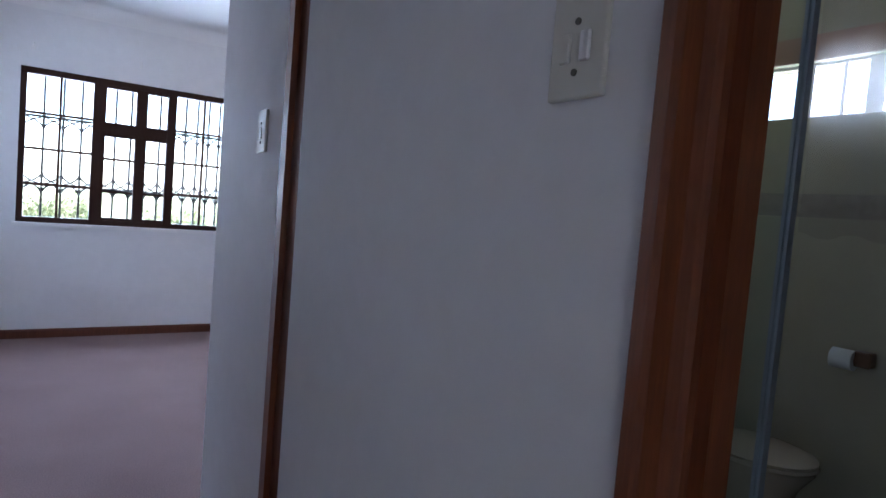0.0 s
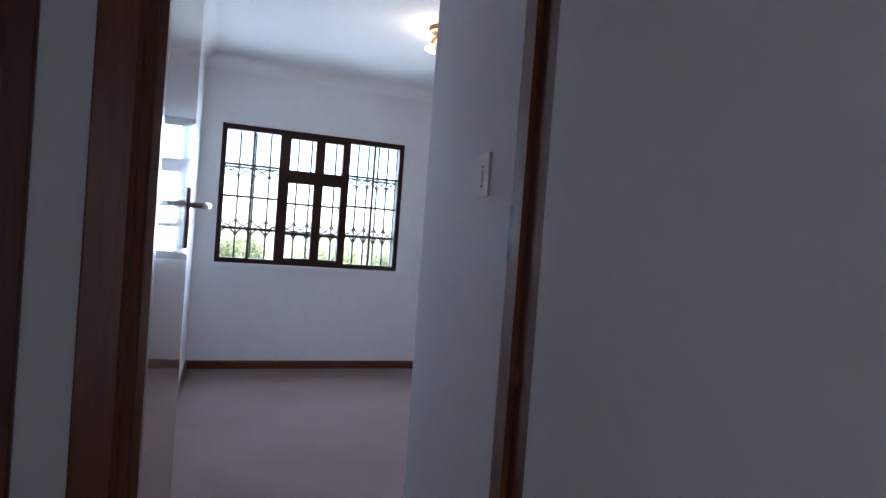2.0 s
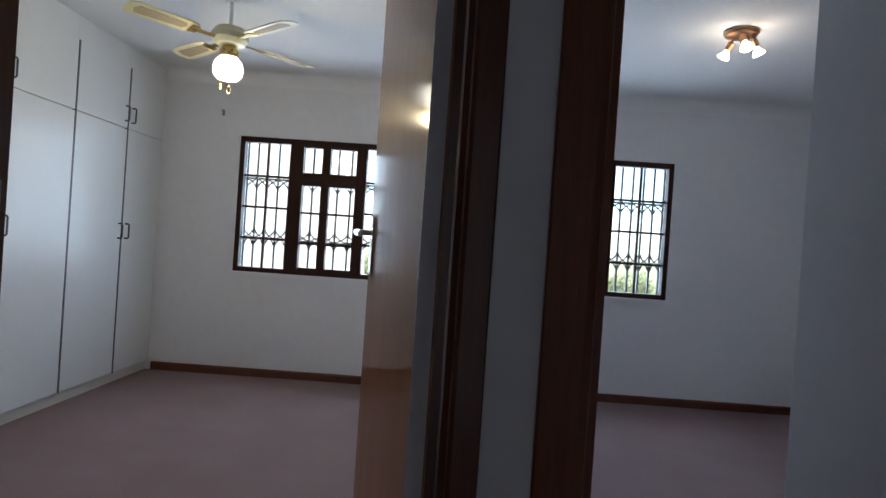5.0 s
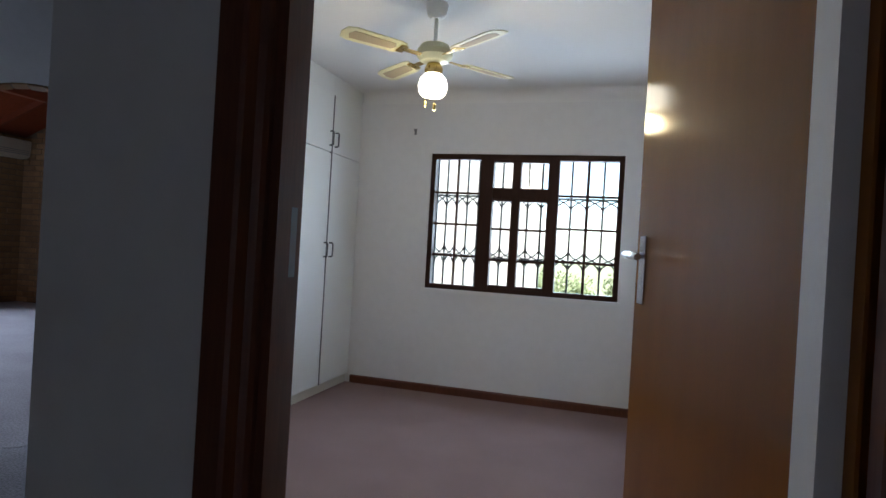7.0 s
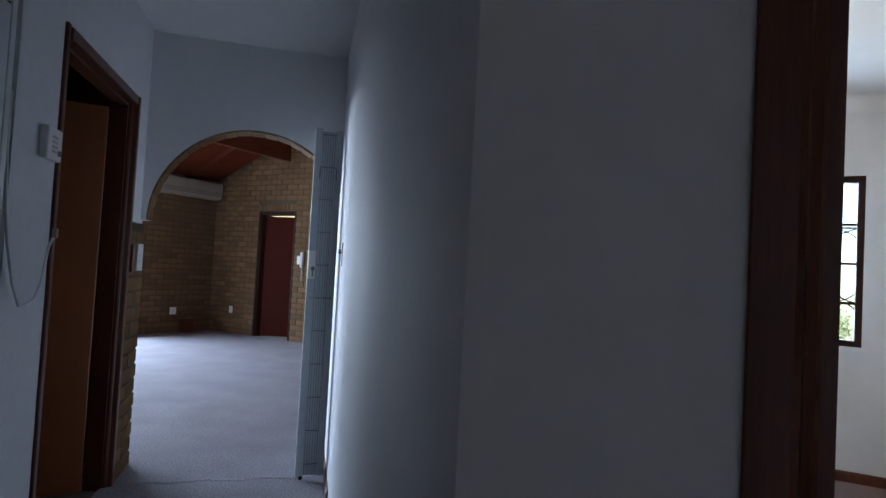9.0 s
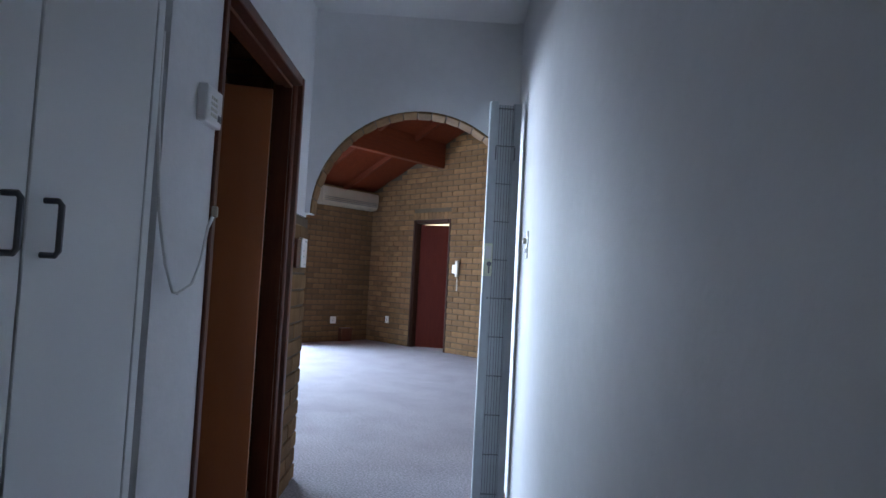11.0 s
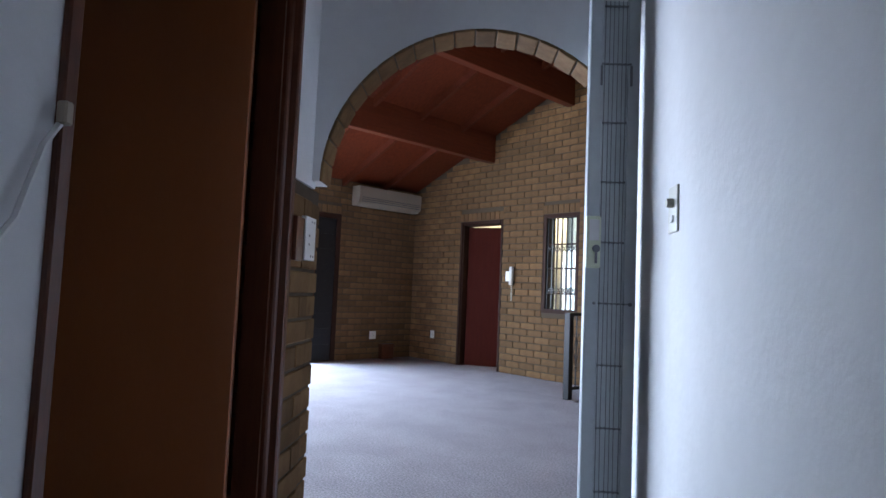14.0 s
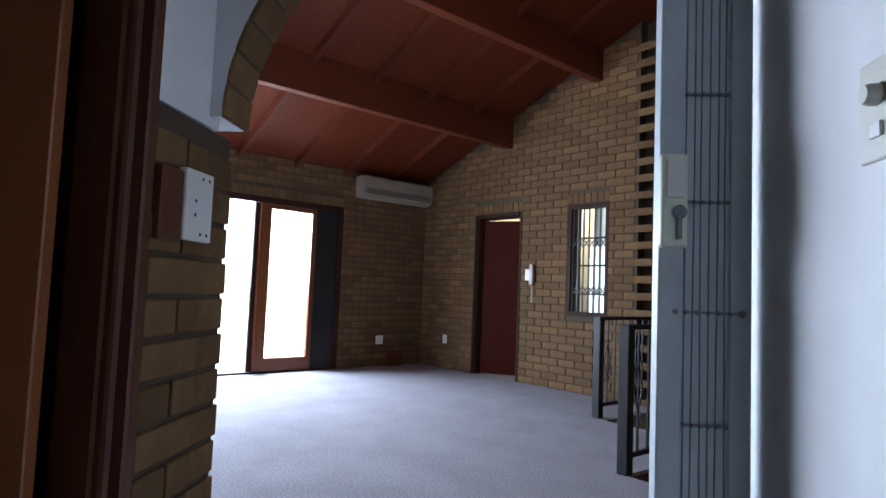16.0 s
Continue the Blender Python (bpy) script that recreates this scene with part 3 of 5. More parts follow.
WX = -3.95
edges = [4.12, 4.73, 5.355, 5.98, 6.525]
for i, (a, b) in enumerate(zip(edges, edges[1:])):
    w = thing("wardrobe", "white melamine fitted wardrobe unit with tall lower and small upper door", "wardrobe", "row of fitted wardrobes")
    back = -4.05 if i == 0 else -4.55
    part("carcass", box(bmesh.new(), back, WX - 0.02, a + 0.001, b - 0.001, 0.08, 2.41), CUPBOARD, w)
    part("plinth", box(bmesh.new(), back, WX - 0.03, a, b, 0.0, 0.08), PLASTIC, w, "pale wardrobe plinth")
    part("crown_board", box(bmesh.new(), back, WX - 0.012, a + 0.001, b - 0.001, 2.395, 2.55), CUPBOARD, w)
    part("divider", box(bmesh.new(), WX - 0.019, WX + 0.002, a - 0.007, a + 0.007, 0.08, 2.39), GREY, w, "dark vertical edge strip")
    for nm, z0, z1, hz in (("lower_door", 0.082, 1.928, 1.16), ("upper_door", 1.936, 2.39, 2.04)):
        d = part(nm, rbox(WX - 0.018, WX, a + 0.008, b - 0.008, z0, z1, 0.002, 1), CUPBOARD, w)
        y = b - 0.045 if i % 2 == 0 else a + 0.045
        d_handle(d, pose(WX, y, hz, 0, 0, 90), GREY, 0.11, "dark grey D handle")

# ---- cupboards in the passage ----
sp = [1.81, 2.245, 2.68, 3.115, 3.55, 3.985, 4.422, 4.828]
for i, (a, b) in enumerate(zip(sp, sp[1:])):
    c = thing("cupboard", "white painted full-height hall cupboard with dark D handle", "cupboard", "row of hall cupboards", m=SIDE)
    # local x along the passage; local +y away from it
    part("carcass", box(bmesh.new(), a, b, 0.02, 0.05, 0.0, CEIL - 0.002), CUPBOARD, c)
    for nm, z0, z1, hz in (("lower_door", 0.06, 1.965, 1.185), ("upper_door", 1.975, 2.5, 2.08)):
        d = part(nm, rbox(a + 0.003, b - 0.003, 0.0, 0.019, z0, z1, 0.002, 1), CUPBOARD, c)
        x = a + 0.048 if i % 2 == 0 else b - 0.06
        d_handle(d, pose(x, 0, hz), GREY, 0.1, "dark grey D handle")
# the gap is drawn as a dark strip, its shade put into the colour
structure("trim", box(bmesh.new(), 4.829, 4.832, 0.006, 0.05, 0, CEIL - 0.003), SHADOWGAP, "dark strip painted as the shade of the narrow gap beside the cupboards")
bpy.data.objects["trim"].matrix_basis = SIDE
filler = structure("trim_board", rbox(4.833, 4.866, 0.0, 0.139, 0, CEIL - 0.003, 0.002, 1), CUPBOARD, "white painted filler board beside the cupboards")
filler.matrix_basis = SIDE

bm = bmesh.new()
rows = []
for k in range(24):
    o = -1.04 + 1.06 * k / 23
    wob = 0.012 * math.sin(k * 0.9) + 0.006 * math.sin(k * 2.3)
    rows.append([bm.verts.new(P(6.34 + wob + ds, o, 0.0125 + dz)) for ds, dz in ((-0.03, -0.002), (-0.012, 0.001), (0.0, 0.003), (0.012, 0.001), (0.035, -0.002))])
for a, b in zip(rows, rows[1:]):
    for k in range(4):
        bm.faces.new((a[k], b[k], b[k + 1], a[k + 1]))
structure("trim", bm, CARPET2, "low carpet ridge at the joint under the arch")

# left doorway of the passage; local x along it, local +y away from it
FP = frame_parts(SIDE @ pose(0, 0.012, 0), 5.315, 6.292, 0.12, 2.04, DARKWOOD, "dark varnished timber door frame of the side room", 0.048, 0.012)
D4 = door_leaf(pose(*P(6.225, -1.215), 0, 0, 0, 236), 0.90, 2.0, LEAFORANGE, "wide open brown veneered side room door", -1, handle=False)

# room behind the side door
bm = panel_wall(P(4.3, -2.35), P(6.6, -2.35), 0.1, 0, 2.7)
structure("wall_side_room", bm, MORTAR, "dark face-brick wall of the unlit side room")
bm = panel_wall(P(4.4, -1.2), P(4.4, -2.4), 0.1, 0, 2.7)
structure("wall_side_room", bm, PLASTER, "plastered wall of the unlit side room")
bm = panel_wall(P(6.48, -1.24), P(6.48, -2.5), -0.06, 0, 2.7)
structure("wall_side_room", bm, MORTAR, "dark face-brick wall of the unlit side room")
bm = bmesh.new()
vs = [bm.verts.new(p) for p in (P(4.3, -1.21, 2.56), P(6.6, -1.21, 2.56), P(6.6, -2.5, 2.56), P(4.3, -2.5, 2.56))]
bm.faces.new(vs)
vs = [bm.verts.new(p) for p in (P(4.3, -1.21, 2.66), P(6.6, -1.21, 2.66), P(6.6, -2.5, 2.66), P(4.3, -2.5, 2.66))]
bm.faces.new(vs)
structure("ceiling", bm, CEILING, "ceiling of the unlit side room")

# ---- the arch wall ----
ARC_O, ARC_Z, ARC_R = -0.485, 1.443, 0.573
S0, S1 = 6.55, 6.68


def arch_wall():
    """Header wall with the round opening; the brick lining is separate."""
    bm = bmesh.new()
    n = 32
    r = ARC_R + 0.011
    top = 3.2

    def vert(o, z, s):
        return bm.verts.new(P(s, o, z))

    arc = [(ARC_O - r * math.cos(math.pi * i / n), ARC_Z + r * math.sin(math.pi * i / n)) for i in range(n + 1)]
    for s in (S0, S1):
        low = [vert(o, z, s) for o, z in arc]
        high = [vert(o, top, s) for o, z in arc]
        for i in range(n):
            bm.faces.new((low[i], low[i + 1], high[i + 1], high[i]))
    a = [vert(o, z, S0) for o, z in arc]
    b = [vert(o, z, S1) for o, z in arc]
    for i in range(n):
        bm.faces.new((a[i], a[i + 1], b[i + 1], b[i]))
    bmesh.ops.remove_doubles(bm, verts=bm.verts, dist=0.0005)
    return bm


structure("wall_arch", arch_wall(), PLASTER, "white plastered wall over the brick-lined arch")
r = ARC_R + 0.011
bm = bmesh.new()
for o0, o1, z0, z1 in ((ARC_O + r, 0.16, 0, 3.2), (-3.2, ARC_O - r, ARC_Z, 3.2), (-3.2, -1.42, -0.1, ARC_Z)):
    bm = bmesh.new()
    vs = [bm.verts.new(P(s, o, z)) for s in (S0, S1) for o in (o0, o1) for z in (z0, z1)]
    for f in ((0, 1, 3, 2), (4, 6, 7, 5), (0, 4, 5, 1), (2, 3, 7, 6), (0, 2, 6, 4), (1, 5, 7, 3)):
        bm.faces.new([vs[i] for i in f])
    structure("wall_arch", bm, PLASTER, "white plastered wall beside the arch")

# voussoirs of the arch
arch_ring = thing("arch_lining", "yellow face-brick lining of the arch", "", kind="structure")
N = 23
for i in range(N):
    a0, a1 = math.pi * (i + 0.035) / N, math.pi * (i + 0.965) / N
    bm = bmesh.new()
    r0, r1 = ARC_R + random.uniform(-0.003, 0.003), ARC_R + 0.06
    vs = []
    for s in (S0 + 0.001, S1 + 0.012):
        for a in (a0, a1):
            for rr in (r0, r1):
                vs.append(bm.verts.new(P(s, ARC_O - rr * math.cos(a), ARC_Z + rr * math.sin(a))))
    for f in ((0, 1, 3, 2), (4, 6, 7, 5), (0, 4, 5, 1), (2, 3, 7, 6), (0, 2, 6, 4), (1, 5, 7, 3)):
        bm.faces.new([vs[k] for k in f])
    bmesh.ops.recalc_face_normals(bm, faces=bm.faces)
    bmesh.ops.bevel(bm, geom=bm.edges[:], offset=0.003, segments=1, affect="EDGES")
    part("brick", bm, BRICK, arch_ring)
bm = bmesh.new()
n = 32
ring = []
for s in (S0 + 0.004, S1 + 0.006):
    for rr in (ARC_R + 0.006, ARC_R + 0.0615):
        ring.append([bm.verts.new(P(s, ARC_O - rr * math.cos(math.pi * i / n), ARC_Z + rr * math.sin(math.pi * i / n))) for i in range(n + 1)])
for a, b in ((0, 1), (1, 3), (3, 2), (2, 0)):
    for i in range(n):
        bm.faces.new((ring[a][i], ring[a][i + 1], ring[b][i + 1], ring[b][i]))
part("mortar_bed", bm, MORTAR, arch_ring)

# ---- folding security gate at the end of the passage ----
# local x: its width from the free edge to the wall, local -y towards the hall, local z up
g0 = P(6.30, -0.157)
gate = thing("folding_gate", "white painted folding security gate pushed together against the passage wall", "gate", m=pose(g0[0], g0[1], -0.036, 0, 0, 45))
GW = 0.158
part("lock_stile", rbox(0, 0.041, -0.012, 0.028, 0.066, 2.065, 0.003, 1), GATEPAINT, gate, "white steel lock stile")
part("wall_stile", rbox(GW - 0.038, GW, -0.006, 0.03, 0.066, 2.06, 0.003, 1), GATEPAINT, gate, "white steel wall stile")
part("back_plate", box(bmesh.new(), 0.041, GW - 0.038, 0.0, 0.01, 0.07, 2.05), GATEPAINT, gate)
for i in range(6):
    x = 0.047 + i * 0.0135
    bow = 0.0018 * math.sin(i * 2.1)
    part("folded_bar", tube([(x + bow, -0.0025, 0.08), (x - bow, -0.001, 0.7), (x + bow, -0.001, 1.3), (x + 0.001, -0.002, 2.05)], 0.0013, 6), STEEL, gate, "thin grey steel bar", True)
for k in range(11):
    z = 1.083 + (k - 5) * 0.1895
    full = k == 5
    a, b = (0.026, GW - 0.014) if full else (0.043, GW - 0.04)
    if k == 9:
        a, b = 0.036, GW - 0.028
    bm = box(bmesh.new(), a, b, -0.009, -0.004, z - 0.0022, z + 0.0022)
    n = 7 if full else 6
    for i in range(n):
        x = a + 0.003 + (b - a - 0.006) * i / (n - 1)
        rr = 0.0068 if full and i in (0, 6) else 0.0042
        ring_pts = [(rr * math.cos(q * math.pi / 4), rr * math.sin(q * math.pi / 4)) for q in range(8)]
        lo = [bm.verts.new((x + u, -0.009, z + w)) for u, w in ring_pts]
        hi = [bm.verts.new((x + u * 0.7, -0.0125, z + w * 0.7)) for u, w in ring_pts]
        for q in range(8):
            bm.faces.new((lo[q], lo[(q + 1) % 8], hi[(q + 1) % 8], hi[q]))
        bm.faces.new(hi)
    part("rivet_strip", bm, STEEL, gate, "row of grey rivets across the bars")
for x in (0.036, GW - 0.028):
    part("bracket", rbox(x - 0.003, x + 0.004, -0.013, -0.006, 1.77, 1.836, 0.001, 1), STEEL, gate, "small steel bracket")
part("lock_body", rbox(-0.003, 0.043, -0.03, -0.012, 1.19, 1.352, 0.006, 2), LOCKCASE, gate, "greenish cream lock case")
part("lock_pull", rbox(0.006, 0.037, -0.0325, -0.03, 1.275, 1.34, 0.001, 1), PLASTICW, gate, "pale recessed finger pull")
bm = lathe([(0.012, 0), (0.012, 0.003), (0.008, 0.004)], 14, pose(0.027, -0.034, 1.25, 90))
box(bm, 0.0235, 0.0305, -0.038, -0.034, 1.205, 1.24)
part("key", bm, STEEL, gate, "steel key hanging in the lock")
part("castor", lathe([(0.012, 0), (0.012, 0.012)], 12, pose(0.03, 0.0, 0.06, 90)), BLACKM, gate, "small black castor")
part("castor_stem", box(bmesh.new(), 0.024, 0.036, -0.006, 0.006, 0.058, 0.067), STEEL, gate)
# white guide channel fixed to the wall beside the gate
wch = thing("gate_channel", "white painted steel gate channel fixed to the passage wall", "gate channel", m=pose(*P(6.45, 0.052), -0.035, 0, 0, 132))
part("channel_upper", rbox(-0.03, -0.02, -0.010, 0.008, 1.70, 1.84, 0.002, 1), PLASTICW, wch)
part("channel_lower", rbox(-0.03, -0.02, -0.003, 0.008, 0.03, 1.69, 0.002, 1), PLASTICW, wch)

# ---- switches, sockets and small wall fittings ----


def switch_plate(m, label, w=0.07, h=0.106, rockers=2, screws=True):
    """Local x along the wall, local -y out of it."""
    sw = thing("light_switch", label, "light switch", m=m)
    part("plate", rbox(-w / 2, w / 2, -0.008, 0, -h / 2, h / 2, 0.0025, 2), PLASTIC, sw)
    for i in range(rockers):
        x = (i - (rockers - 1) / 2) * 0.025
        bm = rbox(x - 0.0065, x + 0.0065, -0.012, -0.0075, -0.019, 0.009, 0.0015, 1)
        part("rocker", bm, PLASTICW if i else PLASTIC, sw)
    if screws:
        for z in (-0.028, 0.0195):
            part("screw", lathe([(0.0035, 0), (0.0035, 0.0015)], 10, pose(0, -0.008, z, 90)), SCREW, sw, "dark screw head")
    return sw


SCREW = material("dull_screw", (0.12, 0.115, 0.10), 0.5, metal=0.4)
switch_plate(pose(-0.55, 1.505, 1.370, 0, 0, -90), "cream two-rocker light switch on the hall end wall")
switch_plate(pose(-0.523, 2.617, 1.367, 0, 0, -90), "cream light switch just inside the first bedroom", rockers=1)
wa = math.degrees(math.atan2(4.93 - 2.325, -4.86 + 2.505)) + 180
ddir = Vector((-4.86 + 2.505, 4.93 - 2.325, 0)).normalized()
swp = Vector((-2.505, 2.325, 0)) + ddir * (Vector((-4.20 + 2.505, 4.215 - 2.325, 0)).dot(ddir))
sw2 = thing("light_switch", "cream dimmer and light switch on the slanting wall", "light switch", m=pose(swp.x, swp.y, 1.297, 0, 0, wa))
part("plate", rbox(-0.037, 0.037, -0.008, 0, -0.06, 0.06, 0.0025, 2), PLASTIC, sw2)
part("dimmer_knob", lathe([(0.013, 0), (0.013, 0.01), (0.010, 0.016)], 20, pose(0.0, -0.008, 0.016, 90)), PLASTIC, sw2, "round cream dimmer knob", True)
part("rocker", rbox(-0.011, 0.011, -0.012, -0.0075, -0.034, -0.016, 0.001, 1), PLASTICW, sw2)


def socket(m, label, w=0.115, h=0.115):
    s = thing("wall_socket", label, "wall socket", m=m)
    part("plate", rbox(-w / 2, w / 2, -0.009, 0, -h / 2, h / 2, 0.003, 2), PLASTICW, s)
    for x, z in ((0, 0.018), (-0.013, -0.008), (0.013, -0.008)):
        part("hole", lathe([(0.0045, 0), (0.0045, 0.0006)], 10, pose(x, -0.009, z, 90)), BLACKM, s, "dark round pin hole")
    return s


# local -y of the fitting points out of the wall
socket(pose(-10.69, 8.07, 0.36, 0, 0, 90), "white wall socket low on the face-brick wall")
socket(pose(-10.17, 8.79, 0.40), "white wall socket low beside the brick doorway", 0.08)
socket(pose(-1.345, 4.50, 0.40, 0, 0, 90), "white wall socket low on the partition")
box1 = thing("junction_box", "small white surface box with a loose cable on the skirting", "junction box", m=pose(-1.345, 4.62, 0.26, 0, 0, 90))
part("housing", rbox(-0.06, 0.06, -0.035, 0, -0.055, 0.055, 0.006, 2), PLASTICW, box1)
part("cable", tube([(0.06, -0.015, 0.03), (0.12, -0.02, 0.06), (0.19, -0.02, 0.02), (0.17, -0.018, -0.08), (0.1, -0.016, -0.12)], 0.003, 6), PLASTICW, box1, "loose white cable", True)
cb = thing("hanging_cable", "loose white cable hanging near the ceiling of the first bedroom", "cable")
part("cable", tube([(-1.340, 5.6, 2.53), (-1.345, 5.55, 2.44), (-1.34, 5.68, 2.40), (-1.342, 5.62, 2.34), (-1.34, 5.52, 2.36), (-1.342, 5.5, 2.30), (-1.34, 5.56, 2.22), (-1.345, 5.48, 2.17)], 0.0035, 6), PLASTICW, cb, "", True)


def curtain_hook(x, z, mat=PLASTICW):
    h = thing("curtain_bracket", "small metal curtain bracket screwed to the wall above the window", "curtain bracket", "curtain brackets", m=pose(x, 6.53, z))
    part("plate", rbox(-0.011, 0.011, -0.003, 0, -0.026, 0.026, 0.001, 1), mat, h)
    part("hook", tube([(0, -0.003, 0.008), (0, -0.035, 0.006), (0, -0.042, 0.02)], 0.004, 6), mat, h, "", True)


for x in (-1.107, -0.40, 0.257):
    curtain_hook(x, 2.175)
curtain_hook(-1.547, 2.21, STEEL)
curtain_hook(-3.45, 2.21, STEEL)

# alarm keypad and its loose cable
kp = thing("alarm_keypad", "white alarm keypad beside the side room door", "keypad", m=SIDE @ pose(0.015, 0.012, -0.028))
part("case", rbox(5.10, 5.225, -0.03, 0, 1.585, 1.70, 0.006, 2), PLASTICW, kp)
for i in range(3):
    for j in range(4):
        part("key", rbox(5.135 + i * 0.017, 5.147 + i * 0.017, -0.0325, -0.03, 1.61 + j * 0.017, 1.62 + j * 0.017, 0.0008, 1), PLASTIC, kp, "small grey key")
part("display", rbox(5.19, 5.215, -0.0315, -0.03, 1.605, 1.625, 0.0005, 1), GREY, kp, "dark label on the keypad")
cb = thing("loose_cable", "loose flat white cable drooping beside the side room door", "cable", m=SIDE @ pose(0, 0.012, 0))
pts = [(4.868, -0.010, 1.72), (4.87, -0.010, 1.55), (4.885, -0.012, 1.40), (4.91, -0.014, 1.26), (4.955, -0.018, 1.13), (5.003, -0.022, 1.055), (5.03, -0.022, 1.052), (5.08, -0.022, 1.063), (5.13, -0.020, 1.075), (5.19, -0.016, 1.14), (5.235, -0.012, 1.25), (5.258, -0.018, 1.29)]
part("cable", tube(pts, 0.005, 6), PLASTICW, cb, "", True)
part("cable_end", rbox(5.25, 5.268, -0.03, -0.013, 1.285, 1.32, 0.003, 1), AGEDPLASTIC, cb, "taped cable end")

# ---- ceiling fan ----
FX, FY = -2.745, 4.78
fan = thing("ceiling_fan", "cream four-blade ceiling fan with cane inserts and a lit opal lamp", "ceiling fan", m=pose(FX, FY, 0.004))
part("canopy", lathe([(0.03, 2.47), (0.05, 2.485), (0.062, 2.54), (0.062, 2.55)], 28), WHITE, fan, "white ceiling canopy", True)
part("rod", lathe([(0.011, 2.33), (0.011, 2.48)], 12), WHITE, fan, "", True)
part("motor", lathe([(0.03, 2.225), (0.075, 2.235), (0.098, 2.262), (0.1, 2.29), (0.075, 2.325), (0.02, 2.338)], 32), CREAM, fan, "cream motor housing", True)
part("fitter", lathe([(0.045, 2.165), (0.05, 2.18), (0.05, 2.2), (0.035, 2.226)], 24), BRASS, fan, "brass lamp fitter", True)
part("lamp_shade", lathe([(0.03, 2.04), (0.055, 2.045), (0.074, 2.066), (0.08, 2.10), (0.072, 2.138), (0.048, 2.166)], 32), LAMPGLASS, fan, "lit opal glass bowl", True)
part("pull_chain", tube([(0.03, -0.05, 2.17), (0.03, -0.052, 1.99)], 0.0016, 6), BRASS, fan)
part("pull_knob", lathe([(0.004, 1.955), (0.009, 1.965), (0.009, 1.99), (0.004, 1.995)], 10, pose(0.03, -0.052, 0)), BRASS, fan, "brass pull knob", True)
part("pull_knob", lathe([(0.004, 1.995), (0.008, 2.005), (0.008, 2.02), (0.004, 2.03)], 10, pose(-0.05, 0.03, 0)), BRASS, fan, "brass pull knob", True)
FANTURN = 52
for k in range(4):
    m = pose(0, 0, 2.262, 0, 0, FANTURN + 90 * k) @ pose(0, 0, 0, 11, 0, 0)
    bm = bmesh.new()
    out = [(0.20, -0.045), (0.24, -0.058), (0.50, -0.064), (0.545, -0.05), (0.56, 0.0), (0.545, 0.05), (0.50, 0.064), (0.24, 0.058), (0.20, 0.045)]
    lo, hi = [bm.verts.new((x, y, -0.003)) for x, y in out], [bm.verts.new((x, y, 0.003)) for x, y in out]
    bm.faces.new(lo[::-1]), bm.faces.new(hi)
    for i in range(len(out)):
        j = (i + 1) % len(out)
        bm.faces.new((lo[i], lo[j], hi[j], hi[i]))
    bmesh.ops.transform(bm, matrix=m, verts=bm.verts)
    b = part("blade", bm, CREAM, fan, "cream painted blade")
    bm = bmesh.new()
    inn = [(0.26, -0.03), (0.50, -0.038), (0.52, 0.0), (0.50, 0.038), (0.26, 0.03), (0.245, 0.0)]
    for z, zz in ((-0.0045, -0.003), (0.003, 0.0045)):
        lo, hi = [bm.verts.new((x, y, z)) for x, y in inn], [bm.verts.new((x, y, zz)) for x, y in inn]
        bm.faces.new(lo[::-1]), bm.faces.new(hi)
        for i in range(len(inn)):
            j = (i + 1) % len(inn)
            bm.faces.new((lo[i], lo[j], hi[j], hi[i]))
    bmesh.ops.transform(bm, matrix=m, verts=bm.verts)
    part("cane_panel", bm, CANE, b, "woven cane insert")
    bm = box(bmesh.new(), 0.085, 0.215, -0.014, 0.014, -0.009, -0.003)
    box(bm, 0.19, 0.23, -0.034, 0.034, -0.009, -0.003)
    bmesh.ops.transform(bm, matrix=m, verts=bm.verts)
    part("blade_iron", bm, BRASS, fan, "brass blade bracket")
lamp("fan_lamp", "POINT", 2.0, (1.0, 0.8, 0.42), pose(FX, FY, 1.97), radius=0.05)

# ---- spot lamp in the first bedroom ----
SX, SY = 0.12, 4.94
sp_l = thing("spot_lamp", "aged copper ceiling plate with lit adjustable spot bulbs", "ceiling lamp", m=pose(SX, SY, 0.51) @ Matrix.Diagonal((0.8, 0.8, 0.8, 1)))
part("ceiling_plate", lathe([(0.115, 2.549), (0.12, 2.535), (0.105, 2.515), (0.06, 2.508)], 32), BRONZE, sp_l, "round aged copper plate", True)
for k, ang in enumerate((250, 340, 110)):
    a = radians(ang)
    base = Vector((0.07 * math.cos(a), 0.07 * math.sin(a), 2.505))
    d = Vector((0.55 * math.cos(a + 0.5), 0.55 * math.sin(a + 0.5), -1)).normalized()
    m = Matrix.Translation(base) @ d.to_track_quat("Z", "Y").to_matrix().to_4x4()
    part("arm", tube([base + Vector((0, 0, 0.01)), base + d * 0.02], 0.007, 8), BRONZE, sp_l)
    cup = part("lamp_cup", lathe([(0.018, 0.015), (0.026, 0.02), (0.026, 0.075), (0.022, 0.078)], 20, m), BRONZE, sp_l, "copper lamp cup", True)
    part("bulb", lathe([(0.016, 0.078), (0.02, 0.09), (0.042, 0.125), (0.043, 0.135), (0.03, 0.142)], 20, m), BULB, cup, "lit reflector bulb", True)
lamp("spot_bulbs", "POINT", 0.6, (1.0, 0.86, 0.66), pose(SX, SY, 2.33), radius=0.05)

# ---- living room shell ----
BX, BY = -10.7, 8.8


def roof_z(x):
    return 2.57 + 0.395 * (x - BX)


